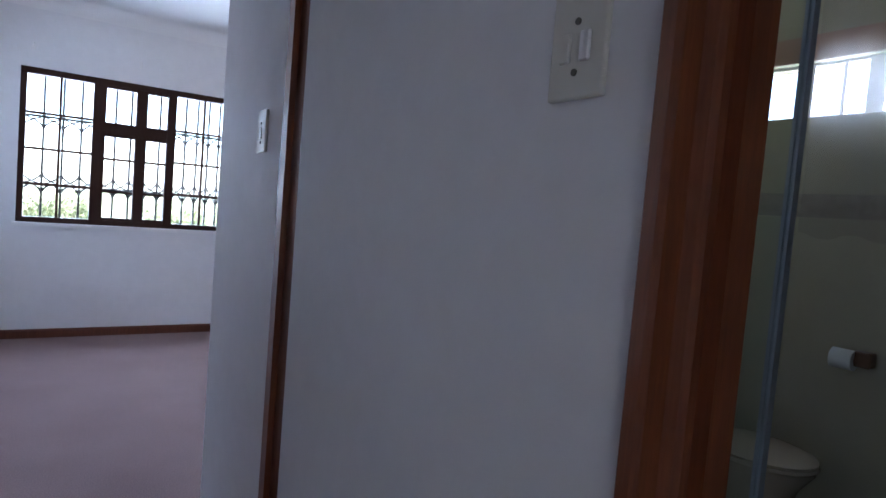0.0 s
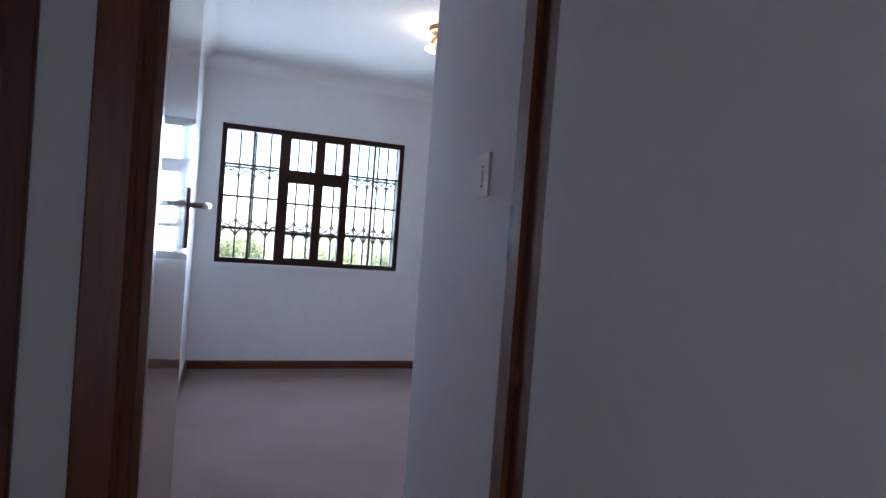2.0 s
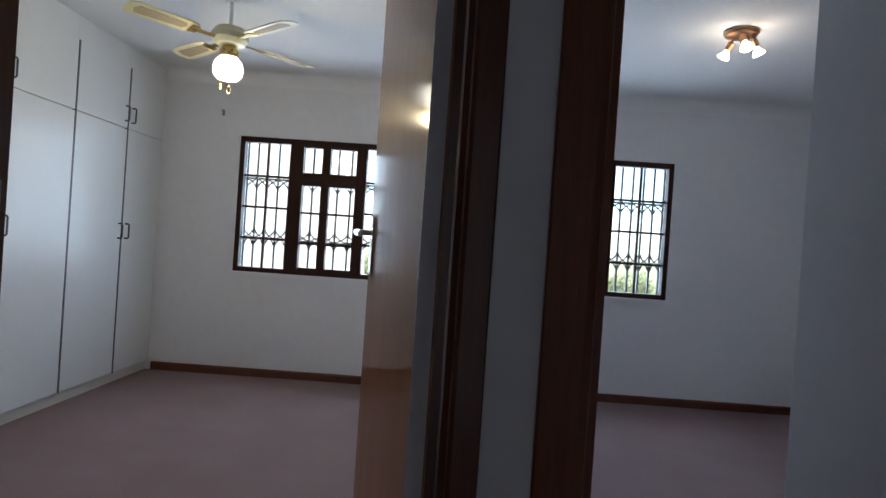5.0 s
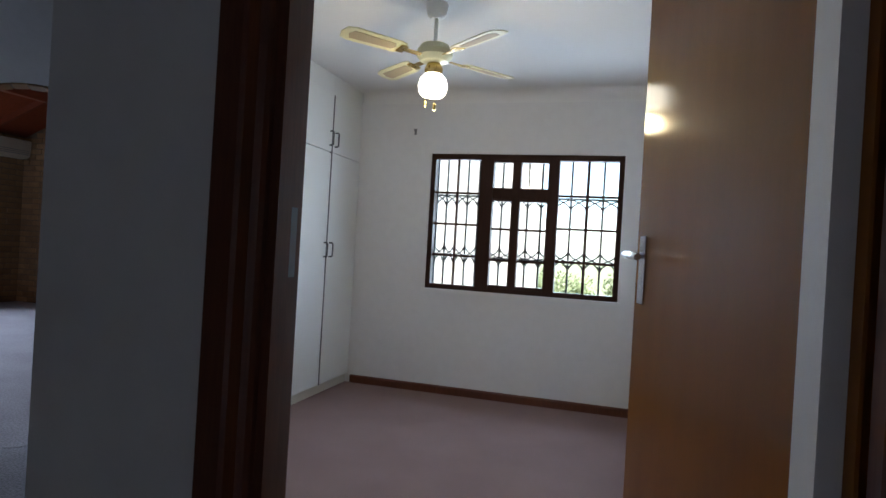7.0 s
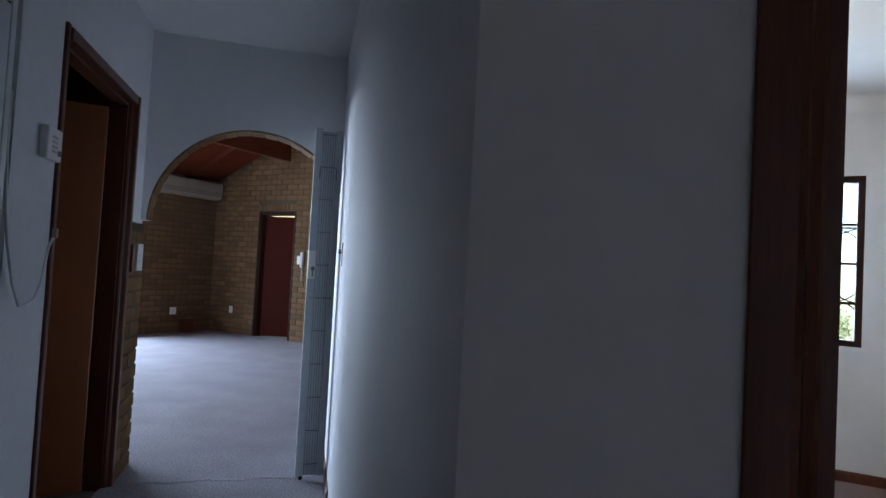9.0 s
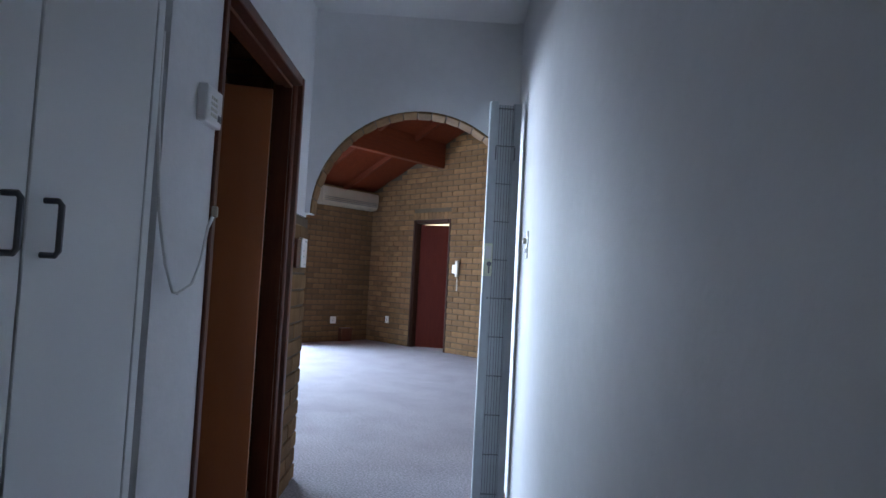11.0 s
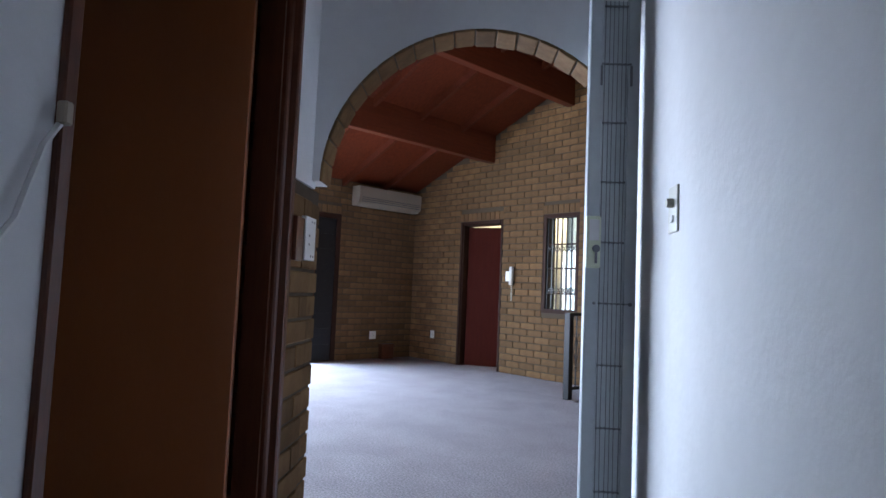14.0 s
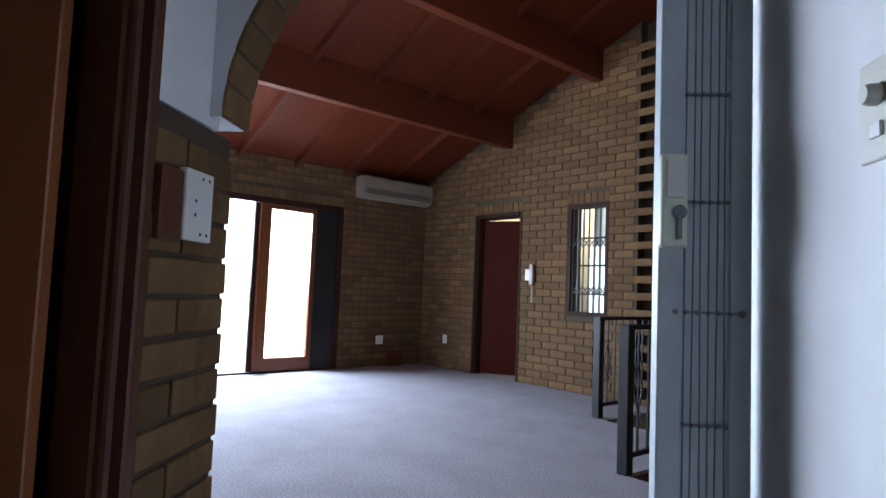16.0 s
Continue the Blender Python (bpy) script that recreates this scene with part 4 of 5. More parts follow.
# mortar-faced walls, the bricks are laid on them further down
holes = [(1.04, 1.85, -0.2, 2.045), (2.527, 3.064, 0.835, 2.066)]
bm = panel_wall((BX, BY), (-7.30, BY), 0.25, -0.2, 3.0, holes, top=lambda u: roof_z(BX + u) + 0.05)
WALLD = structure("wall_brick_door", bm, MORTAR, "yellow-brown face-brick gable wall with a doorway and a barred window")
bm = panel_wall((-6.78, BY), (-4.6, BY), 0.25, -0.4, 4.6)
structure("wall_brick", bm, MORTAR, "face-brick wall beyond the brick screen")
bm = panel_wall((BX, 2.4), (BX, 9.05), 0.25, -0.2, 2.64, [(2.9, 5.03, -0.2, 2.07), (0.35, 2.65, 0.45, 2.07)])
WALLA = structure("wall_brick_glass", bm, MORTAR, "face-brick outer wall with a glazed sliding door")
structure("wall_living_south", box(bmesh.new(), -10.7, -6.3, 2.28, 2.4, 0, 4.6), MORTAR, "face-brick wall of the living room")
structure("wall_living_east", box(bmesh.new(), -4.84, -4.74, 4.82, 9.05, -0.4, 4.8), MORTAR, "brick wall closing the stair well")
structure("floor_stair", box(bmesh.new(), -6.0, -4.84, 6.62, 8.8, -0.4, -0.17), LEAFWOOD, "brown timber stair landing below the living room")
structure("floor_stair", box(bmesh.new(), -7.0, -6.03, 7.85, 8.8, -0.5, -0.35), LEAFWOOD, "brown timber lower step")
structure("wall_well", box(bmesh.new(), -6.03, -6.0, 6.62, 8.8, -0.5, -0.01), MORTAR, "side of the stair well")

# boarded cathedral ceiling
bm = bmesh.new()
xr = -5.6
pr = [(BX - 0.25, roof_z(BX - 0.25)), (xr, roof_z(xr)), (-3.2, roof_z(xr) - 0.6), (-3.2, roof_z(xr) - 0.5), (xr, roof_z(xr) + 0.1), (BX - 0.25, roof_z(BX - 0.25) + 0.1)]
ra = [bm.verts.new((x, 2.2, z)) for x, z in pr]
rb = [bm.verts.new((x, 9.1, z)) for x, z in pr]
for i in range(6):
    bm.faces.new((ra[i], ra[(i + 1) % 6], rb[(i + 1) % 6], rb[i]))
bm.faces.new(ra[::-1]), bm.faces.new(rb)
structure("ceiling_boarded", bm, CEDAR, "red-brown timber boarded sloping ceiling")
for x, zb in ((-9.15, 2.843), (-7.86, 3.39), (-6.5, 3.92)):
    b = thing("ceiling_beam", "deep red-brown timber ceiling beam", "ceiling beam", "ceiling beams", kind="structure")
    part("beam", rbox(x, x + 0.11, 2.4, BY - 0.001, zb, zb + 0.40, 0.006, 1), BEAMWOOD, b)
for k in range(9):
    y = 8.12 - 0.71 * k
    bm = bmesh.new()
    a, c = (BX + 0.001, roof_z(BX)), (xr, roof_z(xr))
    vs = [bm.verts.new((x, yy, z)) for yy in (y, y + 0.045) for x, z in ((a[0], a[1] - 0.09), (c[0], c[1] - 0.09), (c[0], c[1] - 0.002), (a[0], a[1] - 0.002))]
    bm.faces.new(vs[3::-1]), bm.faces.new(vs[4:])
    for i in range(4):
        bm.faces.new((vs[i], vs[(i + 1) % 4], vs[4 + (i + 1) % 4], vs[4 + i]))
    r_ = thing("rafter", "red-brown timber rafter", "rafter", "rafters", kind="structure")
    part("rafter_bar", bm, BEAMWOOD, r_)

# ---- living room: doorway, window, sliding door ----
FB = frame_parts(pose(0, BY, 0), -9.61, -8.90, 0.2, 1.995, WINDOWWOOD, "dark varnished timber frame in the brick doorway", 0.05, 0.01, stop=False)
door_leaf(pose(-9.60, BY + 0.1, 0, 0, 0, 30), 0.70, 1.98, LEAFRED, "half-open red-brown door in the brick doorway", 1, handle=False)
bm = box(bmesh.new(), -10.3, -8.0, 10.6, 10.7, 0, 2.6)
box(bm, -10.4, -10.3, 9.06, 10.7, 0, 2.6)
box(bm, -8.0, -7.9, 9.06, 10.7, 0, 2.6)
structure("wall_beyond", bm, PLASTIC, "cream wall of the lit room beyond the brick doorway")
structure("ceiling", box(bmesh.new(), -10.4, -7.9, 9.06, 10.7, 2.6, 2.7), CEILING, "ceiling of the room beyond the brick doorway")
structure("floor", box(bmesh.new(), -10.4, -7.9, 8.8, 10.7, -0.2, 0.008), CARPET2, "carpet of the room beyond the brick doorway")
lamp("room_beyond_lamp", "POINT", 8, (1.0, 0.82, 0.55), pose(-9.2, 10.0, 2.3), radius=0.08)

bw = thing("window_2", "narrow dark-framed window with a folded trellis guard", "", kind="structure")
wx0, wx1, wz0, wz1 = -8.173, -7.636, 0.835, 2.066
bm = bmesh.new()
box(bm, wx0, wx0 + 0.05, BY - 0.006, BY + 0.09, wz0, wz1)
box(bm, wx1 - 0.04, wx1, BY - 0.006, BY + 0.09, wz0, wz1)
box(bm, wx0 + 0.05, wx1 - 0.04, BY - 0.004, BY + 0.09, wz1 - 0.05, wz1)
box(bm, wx0 + 0.05, wx1 - 0.04, BY - 0.004, BY + 0.09, wz0, wz0 + 0.05)
part("window_frame", bm, WINDOWWOOD, bw, "dark varnished window frame")
bm = bmesh.new()
for z in (1.69, 1.39, 1.08):
    box(bm, wx0 + 0.05, wx1 - 0.04, BY + 0.05, BY + 0.07, z - 0.01, z + 0.01)
part("muntin", bm, WINDOWWOOD, bw, "dark glazing bars")
pane = part("pane", box(bmesh.new(), wx0 + 0.04, wx1 - 0.03, BY + 0.075, BY + 0.079, wz0 + 0.04, wz1 - 0.04), GLASS, bw, "clear window pane")
pane.visible_shadow = False
bm = bmesh.new()
n = 7
for i in range(n):
    x = wx0 + 0.06 + (wx1 - wx0 - 0.11) * i / (n - 1)
    box(bm, x - 0.008, x + 0.008, BY + 0.015, BY + 0.025, wz0 + 0.02, wz1 - 0.02)
    if i < n - 1:
        x2 = wx0 + 0.06 + (wx1 - wx0 - 0.11) * (i + 1) / (n - 1)
        for z in (1.63, 1.12):
            tube([(x, BY + 0.02, z - 0.045), (x2, BY + 0.02, z + 0.045)], 0.006, 4, bm)
            tube([(x2, BY + 0.02, z - 0.045), (x, BY + 0.02, z + 0.045)], 0.006, 4, bm)
part("trellis_guard", bm, BLACKM, bw, "black folding trellis guard")
structure("backdrop", box(bmesh.new(), -22, -3.5, 15.4, 15.6, -3.2, 5.5), PAVING, "pale sunlit neighbouring wall outside")

sd = thing("window_3", "glazed sliding door with a dark timber frame and a slatted side panel", "", kind="structure")
bm = bmesh.new()
box(bm, BX - 0.10, BX + 0.01, 7.36, 7.43, 0, 2.07)
box(bm, BX - 0.10, BX + 0.01, 5.30, 5.36, 0, 2.07)
box(bm, BX - 0.10, BX + 0.008, 5.36, 7.36, 2.0, 2.07)
box(bm, BX - 0.10, BX + 0.004, 5.36, 7.36, 0.0, 0.03)
part("window_frame", bm, WINDOWWOOD, sd, "dark timber outer frame")
bm = bmesh.new()
box(bm, BX - 0.06, BX - 0.01, 6.33, 6.46, 0.031, 1.999)
box(bm, BX - 0.06, BX - 0.01, 7.0, 7.06, 0.031, 1.999)
box(bm, BX - 0.06, BX - 0.012, 6.46, 7.0, 1.94, 1.998)
box(bm, BX - 0.06, BX - 0.012, 6.46, 7.0, 0.032, 0.18)
part("door_frame", bm, REDWOOD, sd, "varnished timber sliding leaf")
bm = bmesh.new()
box(bm, BX - 0.099, BX - 0.062, 6.28, 6.345, 0.031, 1.999)
part("door_frame", bm, WINDOWWOOD, sd, "dark timber meeting stile")
for y0, y1, x in ((6.44, 7.02, BX - 0.04), (5.36, 6.29, BX - 0.085)):
    pane = part("pane", box(bmesh.new(), x, x + 0.005, y0, y1, 0.1, 1.96), GLASS, sd, "clear glass pane")
    pane.visible_shadow = False
sl = part("side_panel", box(bmesh.new(), BX - 0.03, BX - 0.005, 7.06, 7.36, 0.03, 2.0), BLACKM, sd, "dark slatted panel")
bm = bmesh.new()
for k in range(9):
    box(bm, BX - 0.006, BX + 0.002, 7.07, 7.35, 0.06 + k * 0.215, 0.25 + k * 0.215)
part("slat", bm, BLACKM, sl)

# added window, out of view, framing the opening of the passage fill lamp
w5 = thing("window_5", "unseen dark timber window added for the fill light towards the passage", "", kind="structure")
bm = bmesh.new()
for a, b in ((2.75, 2.81), (4.99, 5.05), (3.86, 3.94)):
    box(bm, BX - 0.10, BX - 0.02, a, b, 0.45, 2.07)
for a, b in ((2.81, 3.86), (3.94, 4.99)):
    box(bm, BX - 0.10, BX - 0.02, a, b, 0.45, 0.51)
    box(bm, BX - 0.10, BX - 0.02, a, b, 2.01, 2.07)
part("window_frame", bm, WINDOWWOOD, w5, "dark timber frame of the added window")

# air conditioner
ac = thing("air_conditioner", "white wall-mounted split air conditioner on the brick wall", "air conditioner", m=pose(BX + 0.012, 8.16, 2.36, 0, 0, 90))
bm = bmesh.new()
prof = [(0, -0.14), (-0.13, -0.14), (-0.19, -0.10), (-0.205, 0.02), (-0.20, 0.13), (-0.17, 0.14), (0, 0.14)]
ra, rb = [bm.verts.new((-0.575, y, z)) for y, z in prof], [bm.verts.new((0.575, y, z)) for y, z in prof]
for i in range(7):
    bm.faces.new((ra[i], ra[(i + 1) % 7], rb[(i + 1) % 7], rb[i]))
bm.faces.new(ra[::-1]), bm.faces.new(rb)
bmesh.ops.recalc_face_normals(bm, faces=bm.faces)
bmesh.ops.bevel(bm, geom=bm.edges[:], offset=0.008, segments=2, affect="EDGES")
part("casing", bm, AGEDPLASTIC, ac, "cream-white plastic casing", True)
bm = bmesh.new()
for k in range(3):
    box(bm, -0.53, 0.53, -0.2085, -0.17, -0.085 + k * 0.028, -0.078 + k * 0.028)
part("air_louvre", bm, GREY, ac, "dark outlet slots")

# low timber box by the wall
lb = thing("low_box", "small dark-brown timber box standing against the face-brick wall", "box", m=pose(BX + 0.012, 8.30, 0.012, 0, 0, 90))
part("carcass", rbox(-0.11, 0.11, -0.09, 0, 0, 0.20, 0.004, 1), DARKWOOD, lb)
part("lid", rbox(-0.118, 0.118, -0.098, 0, 0.2005, 0.218, 0.003, 1), DARKWOOD, lb, "flat timber lid")

# intercom handset
ic = thing("intercom", "cream wall telephone handset with a curly cord on the brick wall", "intercom", m=pose(-8.675, BY - 0.012, 1.285))
part("base_plate", rbox(-0.075, -0.005, -0.03, 0, -0.07, 0.06, 0.006, 2), PLASTICW, ic)
bm = rbox(0.005, 0.055, -0.055, -0.01, -0.12, 0.12, 0.012, 2)
part("handset", bm, PLASTIC, ic, "cream handset", True)
pts = [(0.03 + 0.012 * math.cos(t * 1.9), -0.02 + 0.01 * math.sin(t * 1.9), -0.12 - 0.009 * t) for t in range(24)]
part("cord", tube(pts, 0.004, 5), PLASTIC, ic, "curly cream cord", True)

# keeper plate and the brick pier
lk = thing("gate_keeper", "white drilled steel gate keeper on a timber block", "gate keeper", m=SIDE @ pose(0, 0.006, 0))
part("block", rbox(6.347, 6.425, -0.018, 0.006, 1.145, 1.29, 0.002, 1), DARKWOOD, lk, "dark timber block")
bm = rbox(6.425, 6.537, -0.024, -0.005, 1.15, 1.30, 0.002, 1)
part("plate", bm, PLASTICW, lk, "white drilled steel plate")
for x, z in ((6.49, 1.285), (6.517, 1.285), (6.465, 1.235), (6.465, 1.205), (6.49, 1.165), (6.517, 1.165)):
    part("hole", lathe([(0.004, 0), (0.004, 0.0008)], 8, pose(x, -0.024, z, 90)), BLACKM, lk, "dark bolt hole")

# ---- stair railings ----


def railing(x, y0, y1, label, top):
    r_ = thing("stair_railing", label, "railing", "stair railings", m=pose(x, y0, 0))
    L = y1 - y0
    part("post", rbox(-0.035, 0.035, 0, 0.07, 0.012, top, 0.004, 1), BLACKM, r_)
    part("handrail", rbox(-0.02, 0.02, 0.07, L, top - 0.03, top, 0.003, 1), BLACKM, r_)
    part("bottom_rail", rbox(-0.012, 0.012, 0.07, L, 0.10, 0.13, 0.002, 1), BLACKM, r_)
    k = 0
    y = 0.17
    while y < L - 0.03:
        part("baluster", box(bmesh.new(), -0.006, 0.006, y - 0.006, y + 0.006, 0.13, top - 0.03), BLACKM, r_)
        if k % 4 == 0:
            bm = bmesh.new()
            zc = top * 0.56
            for s in (-1, 1):
                tube([(0, y + s * 0.004, zc + 0.14), (0, y + s * 0.045, zc), (0, y + s * 0.004, zc - 0.14)], 0.005, 5, bm)
                for e in (-1, 1):
                    c = [(0, y + s * (0.02 + 0.018 * math.cos(t)), zc + e * (0.155 + 0.018 * math.sin(t))) for t in [math.pi * q / 5 for q in range(-2, 6)]]
                    tube(c, 0.004, 5, bm)
            part("scroll", bm, BLACKM, r_, "wrought scroll diamond")
        y += 0.115
        k += 1


railing(-7.12, 7.87, 8.79, "black wrought-iron stair railing with scroll balusters", 0.885)
railing(-6.05, 6.60, 8.79, "black wrought-iron railing round the stair opening", 0.90)

# ---- bathroom ----
bm = bmesh.new()
structure("wall_tiled", panel_wall((1.75, 3.1), (1.75, -2.0), 0.15, 0, 2.7, [(3.1 - 2.735, 3.1 - 1.695, 1.738, 1.978)]), TILE, "cream tiled bathroom wall with a high window")
structure("wall_tiled", box(bmesh.new(), -0.408, 1.75, 2.945, 2.96, 0, 2.67), TILE, "cream tiled bathroom side wall")
structure("floor_tiled", box(bmesh.new(), -0.55, 1.75, -2.0, 2.96, -0.01, 0.004), TILED, "patterned bathroom floor tiles")
bm = bmesh.new()
box(bm, 1.742, 1.75, 0.5, 2.94, 1.31, 1.41)
structure("trim", bm, TILED, "patterned tile frieze")
bwn = thing("window_4", "high white-framed bathroom window", "", kind="structure")
bm = bmesh.new()
for a, b in ((2.695, 2.735), (2.45, 2.51), (2.32, 2.335), (2.175, 2.24), (1.955, 1.975), (1.695, 1.735)):
    box(bm, 1.79, 1.83, a, b, 1.738, 1.978)
for a, b in ((2.51, 2.695), (2.335, 2.45), (2.24, 2.32), (1.975, 2.175), (1.735, 1.955)):
    box(bm, 1.792, 1.828, a, b, 1.738, 1.75)
    box(bm, 1.792, 1.828, a, b, 1.966, 1.978)
part("window_frame", bm, PLASTICW, bwn)
curtain = thing("curtain", "sheer white pleated curtain hanging at the high bathroom window", "curtain")
bm = bmesh.new()
cols = []
for i in range(97):
    y = 2.40 - 1.0 * i / 96
    fold = 0.018 * math.sin(i * 0.62) + 0.006 * math.sin(i * 1.7 + 1)
    lowz = 1.232 + 0.012 * math.cos(i * 0.31)
    cols.append([bm.verts.new((1.69 + fold * (0.6 + 0.4 * k / 8), y, 2.28 + (lowz - 2.28) * k / 8)) for k in range(9)])
for a, b in zip(cols, cols[1:]):
    for k in range(8):
        bm.faces.new((a[k], b[k], b[k + 1], a[k + 1]))
part("cloth", bm, SHEER, curtain, "sheer white pleated cloth", True)
part("curtain_wire", tube([(1.69, 2.44, 2.28), (1.69, 1.36, 2.28)], 0.004, 6), WHITE, curtain, "thin curtain wire")
# band over the window imitates light coming through the curtain by its colour
structure("trim", box(bmesh.new(), 1.743, 1.75, 1.5, 2.8, 1.98, 2.09), CURTAINGLOW, "dull pink band painted as light through the curtain over the bathroom window")
wc = thing("toilet", "cream porcelain toilet with a closed seat", "toilet", m=pose(1.35, 2.30, 0, 0, 0, 180) @ Matrix.Diagonal((0.93, 0.93, 0.96, 1)))
bowl = lathe([(0.11, 0), (0.10, 0.15), (0.15, 0.3), (0.19, 0.37), (0.19, 0.385)], 28)
for v in bowl.verts:
    v.co.y *= 1.25
part("bowl", bowl, PORCELAIN, wc, "", True)
bowl = lathe([(0.195, 0.386), (0.2, 0.395), (0.195, 0.405)], 28)
for v in bowl.verts:
    v.co.y *= 1.25
part("seat", bowl, PORCELAIN, wc, "", True)
bowl = lathe([(0.19, 0.408), (0.195, 0.418), (0.15, 0.43)], 28)
for v in bowl.verts:
    v.co.y *= 1.25
part("seat_lid", bowl, PORCELAIN, wc, "", True)
part("neck", rbox(-0.13, 0.13, -0.5, -0.15, 0.1, 0.37, 0.04, 3), PORCELAIN, wc, "", True)
part("cistern", rbox(-0.2, 0.2, -0.62, -0.45, 0.36, 0.78, 0.02, 2), PORCELAIN, wc, "", True)
tp = thing("toilet_roll_holder", "white toilet roll on a brown wall holder", "toilet roll holder", m=pose(1.735, 2.165, 0.755, 0, 0, -90) @ Matrix.Diagonal((0.8, 0.8, 0.8, 1)))
part("backplate", rbox(0.045, 0.12, -0.07, 0.0, -0.025, 0.05, 0.006, 1), TERRACOTTA, tp, "brown holder")
part("toilet_roll", lathe([(0.018, -0.05), (0.05, -0.05), (0.05, 0.05), (0.018, 0.05)], 24, pose(0, -0.06, 0, 0, 90, 0), cap=False), PAPER, tp, "white paper roll", True)
ss = thing("shower_screen", "clear glass shower screen with a green-tinted edge", "shower screen")
gp = part("pane", rbox(0.0, 0.432, 1.80, 1.808, 0.004, 2.1, 0.001, 1), GLASS, ss, "clear glass")
gp.visible_shadow = False
part("edge_profile", box(bmesh.new(), 0.432, 0.456, 1.795, 1.815, 0.004, 2.1), CHROMEDULL, ss, "grey metal edge profile")
lamp("bathroom_daylight", "AREA", 1.7, SKYLIGHT, look((1.86, 2.21, 1.86), (0.5, 2.1, 1.2)), 0.95, 0.22)

# ---- outside ----
structure("ground", box(bmesh.new(), -400, 400, -400, 400, -3.3, -3.2), GRASS, "dry green lawn")
structure("pavement", box(bmesh.new(), -60, -10.95, -14.0, 14.0, -0.25, -0.12), PAVING, "pale sunlit balcony paving outside the sliding door")


def tree(x, y, h, r, seed):
    rng = random.Random(seed)
    t = thing("tree", "leafy green garden tree", "tree", "garden trees", m=pose(x, y, -3.2))
    bm = lathe([(0.18, 0), (0.13, h * 0.3), (0.08, h * 0.55)], 10)
    for k in range(5):
        a = rng.uniform(0, 6.28)
        tube([(0, 0, h * 0.35), (0.35 * r * math.cos(a), 0.35 * r * math.sin(a), h * 0.55), (0.7 * r * math.cos(a), 0.7 * r * math.sin(a), h * 0.72)], 0.05, 6, bm)
    part("trunk", bm, BARK, t, "brown trunk with limbs")
    vs, fs = [], []
    for k in range(2600):
        a, b = rng.uniform(0, 6.28), rng.gauss(0, 0.45)
        q = rng.uniform(0.55, 1.05) * (1 + 0.2 * math.sin(3 * a + seed))
        c = Vector((r * q * math.cos(a) * math.cos(b), r * q * math.sin(a) * math.cos(b), h * 0.68 + r * 0.8 * q * math.sin(b)))
        u = Vector((rng.uniform(-1, 1), rng.uniform(-1, 1), rng.uniform(-1, 1))).normalized()
        w = u.orthogonal().normalized()
        s = rng.uniform(0.06, 0.13)
        i = len(vs)
        vs += [c - u * s, c + w * s * 0.5, c + u * s, c - w * s * 0.5]
        fs.append((i, i + 1, i + 2, i + 3))
    me = bpy.data.meshes.new("crown")
    me.from_pydata(vs, [], fs)
    me.materials.append(LEAVES)
    ob = new("crown", me)
    ob.parent = t


for i, (x, y, h, r) in enumerate(((-4.5, 32, 3.6, 1.7), (-0.5, 38, 3.9, 1.7), (4.2, 33, 3.9, 1.7), (8.5, 36, 3.8, 1.8), (-8, 40, 3.8, 1.8), (-12.5, 34, 3.8, 1.9))):
    tree(x, y, h, r, i + 3)

# ---- bricks ----


def brick_mesh():
    bm = box(bmesh.new(), -0.5, 0.5, -0.5, 0.5, -0.5, 0.5)
    for v in bm.verts:
        v.co = Vector((v.co.x * 0.222, v.co.y * 0.03, v.co.z * 0.073))
    bmesh.ops.recalc_face_normals(bm, faces=bm.faces)
    front = [e for e in bm.edges if all(v.co.y < 0 for v in e.verts)]
    bmesh.ops.bevel(bm, geom=front, offset=0.0035, segments=1, affect="EDGES")
    return finish(bm, "brick", BRICK)


BRICKMESH = brick_mesh()


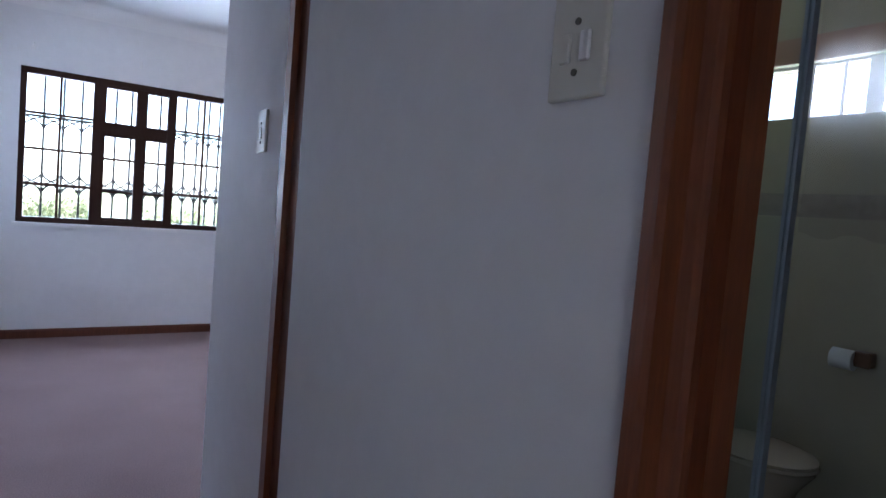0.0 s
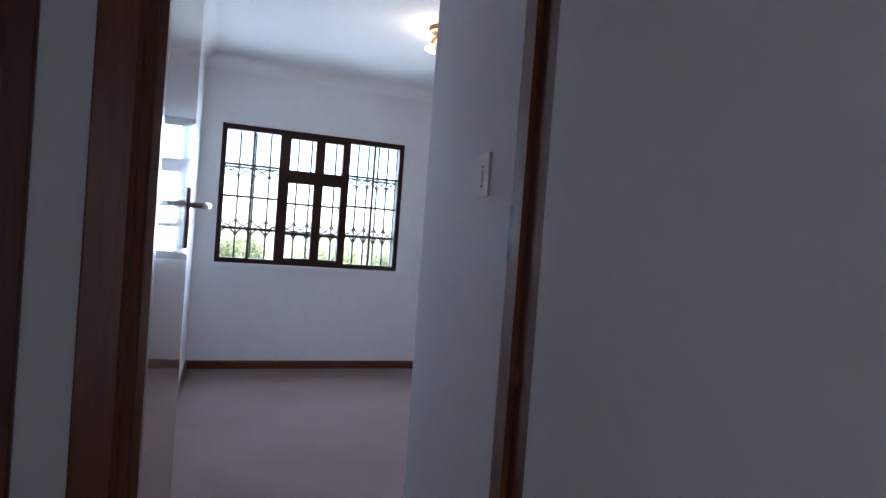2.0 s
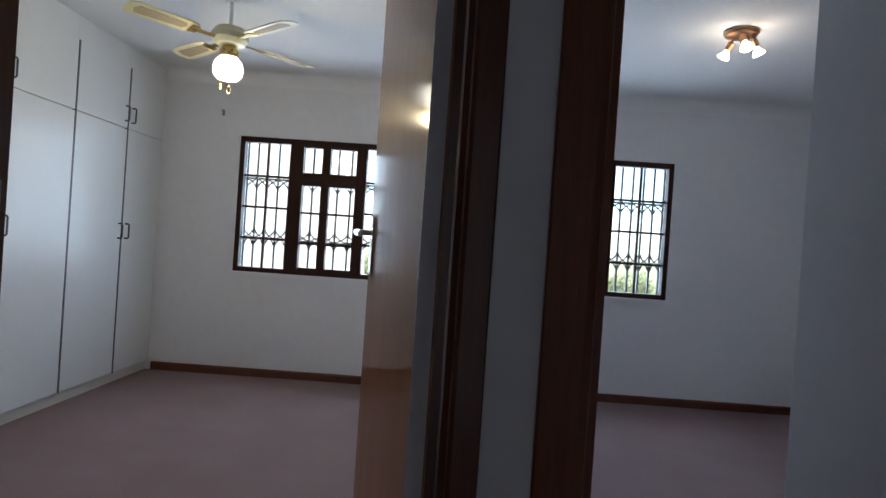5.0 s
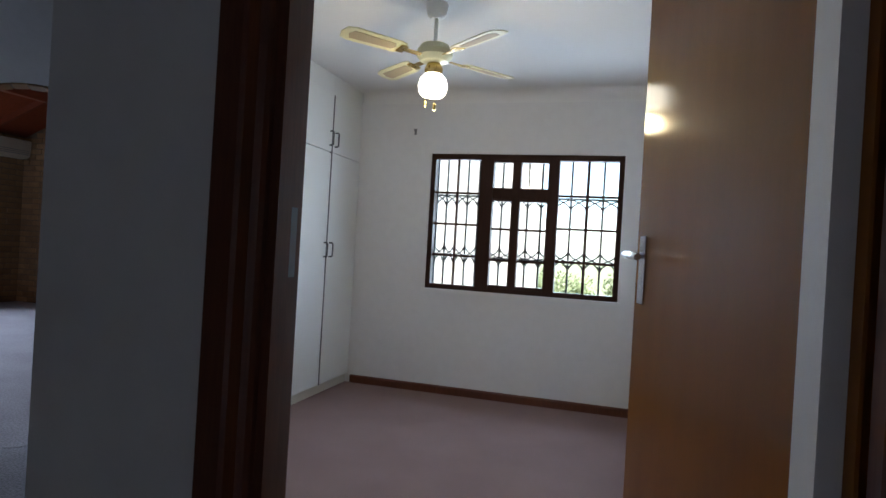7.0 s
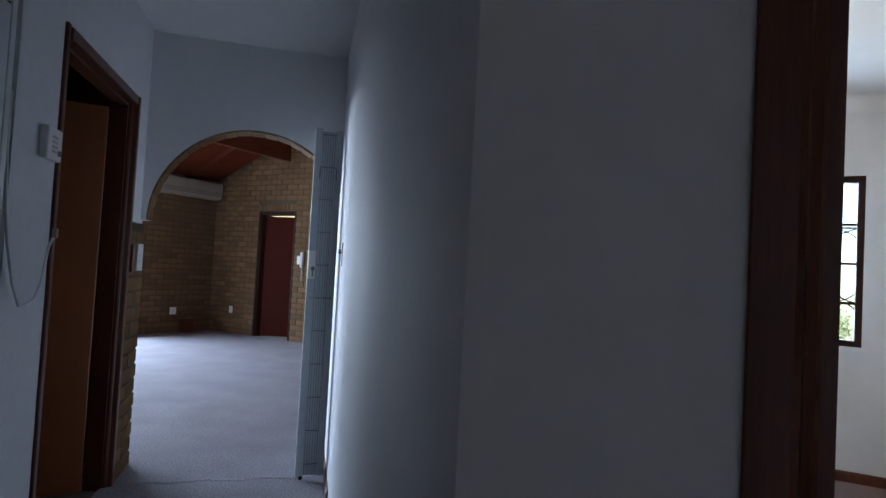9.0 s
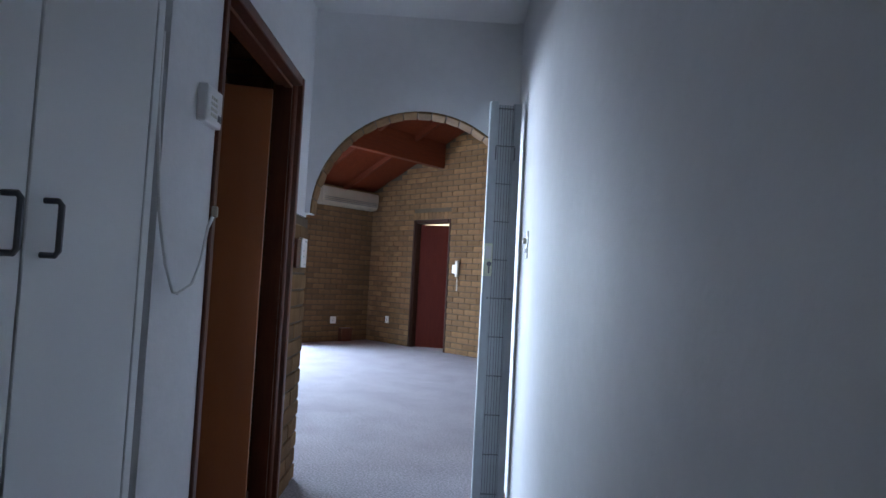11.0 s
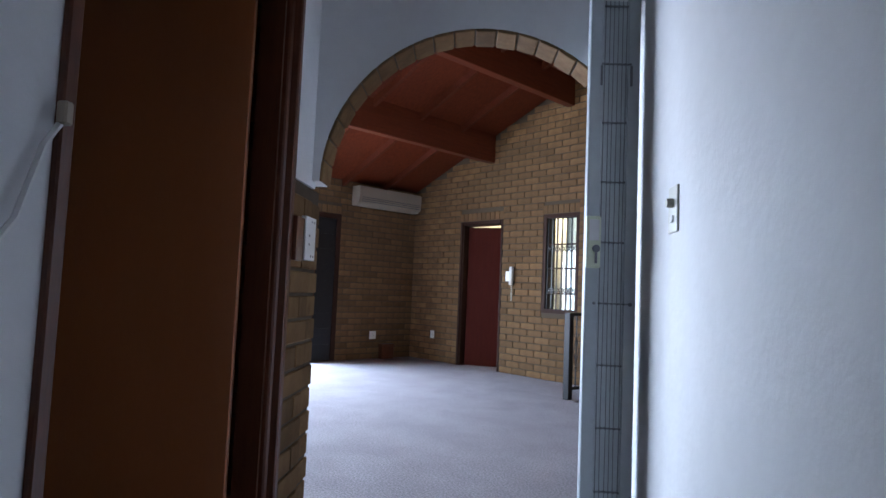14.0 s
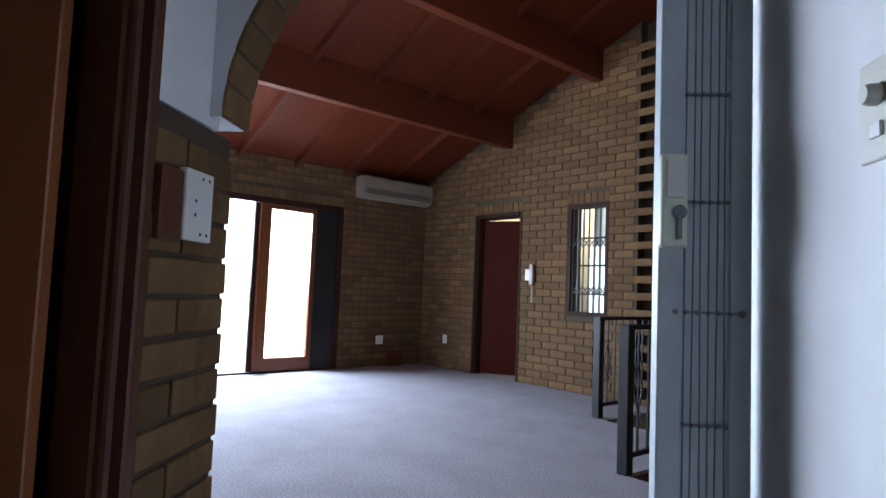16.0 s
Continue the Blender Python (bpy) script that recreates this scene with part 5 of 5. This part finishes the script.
def lay_bricks(parent, origin, heading, u0, u1, z_top, holes, near=None, limit=300, z0=0.012, course=0.085, soldiers=(), seed=1, skip=None):
    """Lays stretcher courses on a wall face; local u along heading degrees, bricks face to its right. The nearest are parts, the rest one mesh."""
    rng = random.Random(seed)
    d = Vector((math.cos(radians(heading)), math.sin(radians(heading)), 0))
    nrm = Vector((d.y, -d.x, 0))
    spots = []
    rows = int((z_top(u0) if z_top(u0) > z_top(u1) else z_top(u1)) / course) + 1
    for j in range(rows):
        z = z0 + course * (j + 0.5)
        off = 0.116 * (j % 2)
        u = u0 - 0.232 + off
        while u < u1:
            a, b = max(u + 0.005, u0), min(u + 0.227, u1)
            spans = [(a, b)]
            for h in holes:
                if h[2] - 0.03 < z < h[3] + 0.02:
                    spans = [q for s, e in spans for q in ((s, min(e, h[0] - 0.002)), (max(s, h[1] + 0.002), e)) if q[1] - q[0] > 0.0]
            for s, e in spans:
                if e - s > 0.03 and z + 0.03 < z_top((s + e) / 2) and not (skip and skip(j, (s + e) / 2)):
                    spots.append((s, e, z, 0))
            u += 0.232
    for a, b, z in soldiers:
        n = round((b - a) / 0.083)
        for i in range(n):
            spots.append((a + (b - a) * (i + 0.06) / n, a + (b - a) * (i + 0.94) / n, z, 1))
    o = Vector(origin)
    if near is not None:
        spots.sort(key=lambda q: (q[0] - near[0]) ** 2 + (q[2] - near[1]) ** 2)
    vs, fs = [], []
    base = [v.co.copy() for v in BRICKMESH.vertices]
    polys = [tuple(p.vertices) for p in BRICKMESH.polygons]
    for i, (a, b, z, sold) in enumerate(spots):
        c = o + d * ((a + b) / 2) + Vector((0, 0, z)) - nrm * (0.006 + rng.uniform(-0.0015, 0.0015))
        hgt = 0.11 / 0.073 if sold else 1.0
        m = Matrix.Translation(c) @ Matrix.Rotation(radians(heading + rng.uniform(-0.4, 0.4)), 4, "Z") @ Matrix.Rotation(radians(rng.uniform(-0.4, 0.4)), 4, "Y")
        m = m @ Matrix.Diagonal(((b - a) / 0.222, 1, hgt, 1))
        if i < limit:
            ob = new("brick", BRICKMESH)
            ob.parent = parent
            ob.matrix_basis = m
        else:
            k = len(vs)
            vs += [m @ v for v in base]
            fs += [tuple(k + q for q in p) for p in polys]
    if vs:
        me = bpy.data.meshes.new("bricks")
        me.from_pydata(vs, [], fs)
        me.materials.append(BRICK)
        ob = new("bricks", me)
        ob.parent = parent
        tagged(ob, "further face bricks of the wall", kind="stuff")


lay_bricks(WALLD, (BX, BY, 0), 0, 0.0, 3.385, lambda u: roof_z(BX + u) - 0.01, [(1.04, 1.85, 0, 2.165), (2.527, 3.064, 0.835, 2.19)], near=(2.5, 1.3), soldiers=((1.02, 1.87, 2.108), (2.51, 3.08, 2.128)), seed=5)
lay_bricks(WALLA, (BX, 2.4, 0), 90, 2.68, 6.4, lambda u: 2.56, [(2.9, 5.03, 0, 2.19)], near=(5.7, 1.2), soldiers=((2.9, 5.03, 2.13),), seed=6)

# hit-and-miss brick screen
scr = thing("brick_screen", "open hit-and-miss face-brick screen beside the stair", "", kind="structure")
lay_bricks(scr, (-7.31, BY - 0.02, 0), 0, 0.0, 0.6, lambda u: 3.7, [], near=(0, 1.3), seed=7, skip=lambda j, u: (j % 2 == 1 and u < 0.25))
# dark sheet whose colour stands for the shade in the screen gaps
structure("wall_screen_back", box(bmesh.new(), -7.30, -6.78, BY + 0.12, BY + 0.25, -0.2, 4.1), MORTAR, "plain dark backing painted as the shade in the gaps of the screen")

# brick pier beside the side room doorway
pier = thing("brick_pier", "yellow-brown face-brick pier beside the arch", "", kind="structure", m=pose(0, 0, 0))
bm = panel_wall(Q(6.342, 0.010), Q(6.672, 0.018), 0.09, 0, 1.415)
part("mortar_bed", bm, MORTAR, pier)
pu = Q(6.342, 0.012)
lay_bricks(pier, (pu[0], pu[1], 0), 132.96, 0.0, 0.208, lambda u: 1.41, [], seed=8)
for j in range(16):  # ends of the pier seen from the living room
    bm = rbox(0, 0.128, 0, 0.104, 0.017 + 0.085 * j, 0.09 + 0.085 * j, 0.003, 1)
    bmesh.ops.transform(bm, matrix=SIDE @ pose(6.551, 0.010 + 0.003 * (j % 2), 0), verts=bm.verts)
    part("brick", bm, BRICK, pier)
side_wall = thing("brick_wall", "dark face-brick wall inside the unlit side room", "", kind="structure")
sw_ = P(6.478, -2.45)
lay_bricks(side_wall, (sw_[0], sw_[1], 0), 45, 0.0, 1.2, lambda u: 2.5, [], near=(1.1, 2.2), limit=0, seed=11)
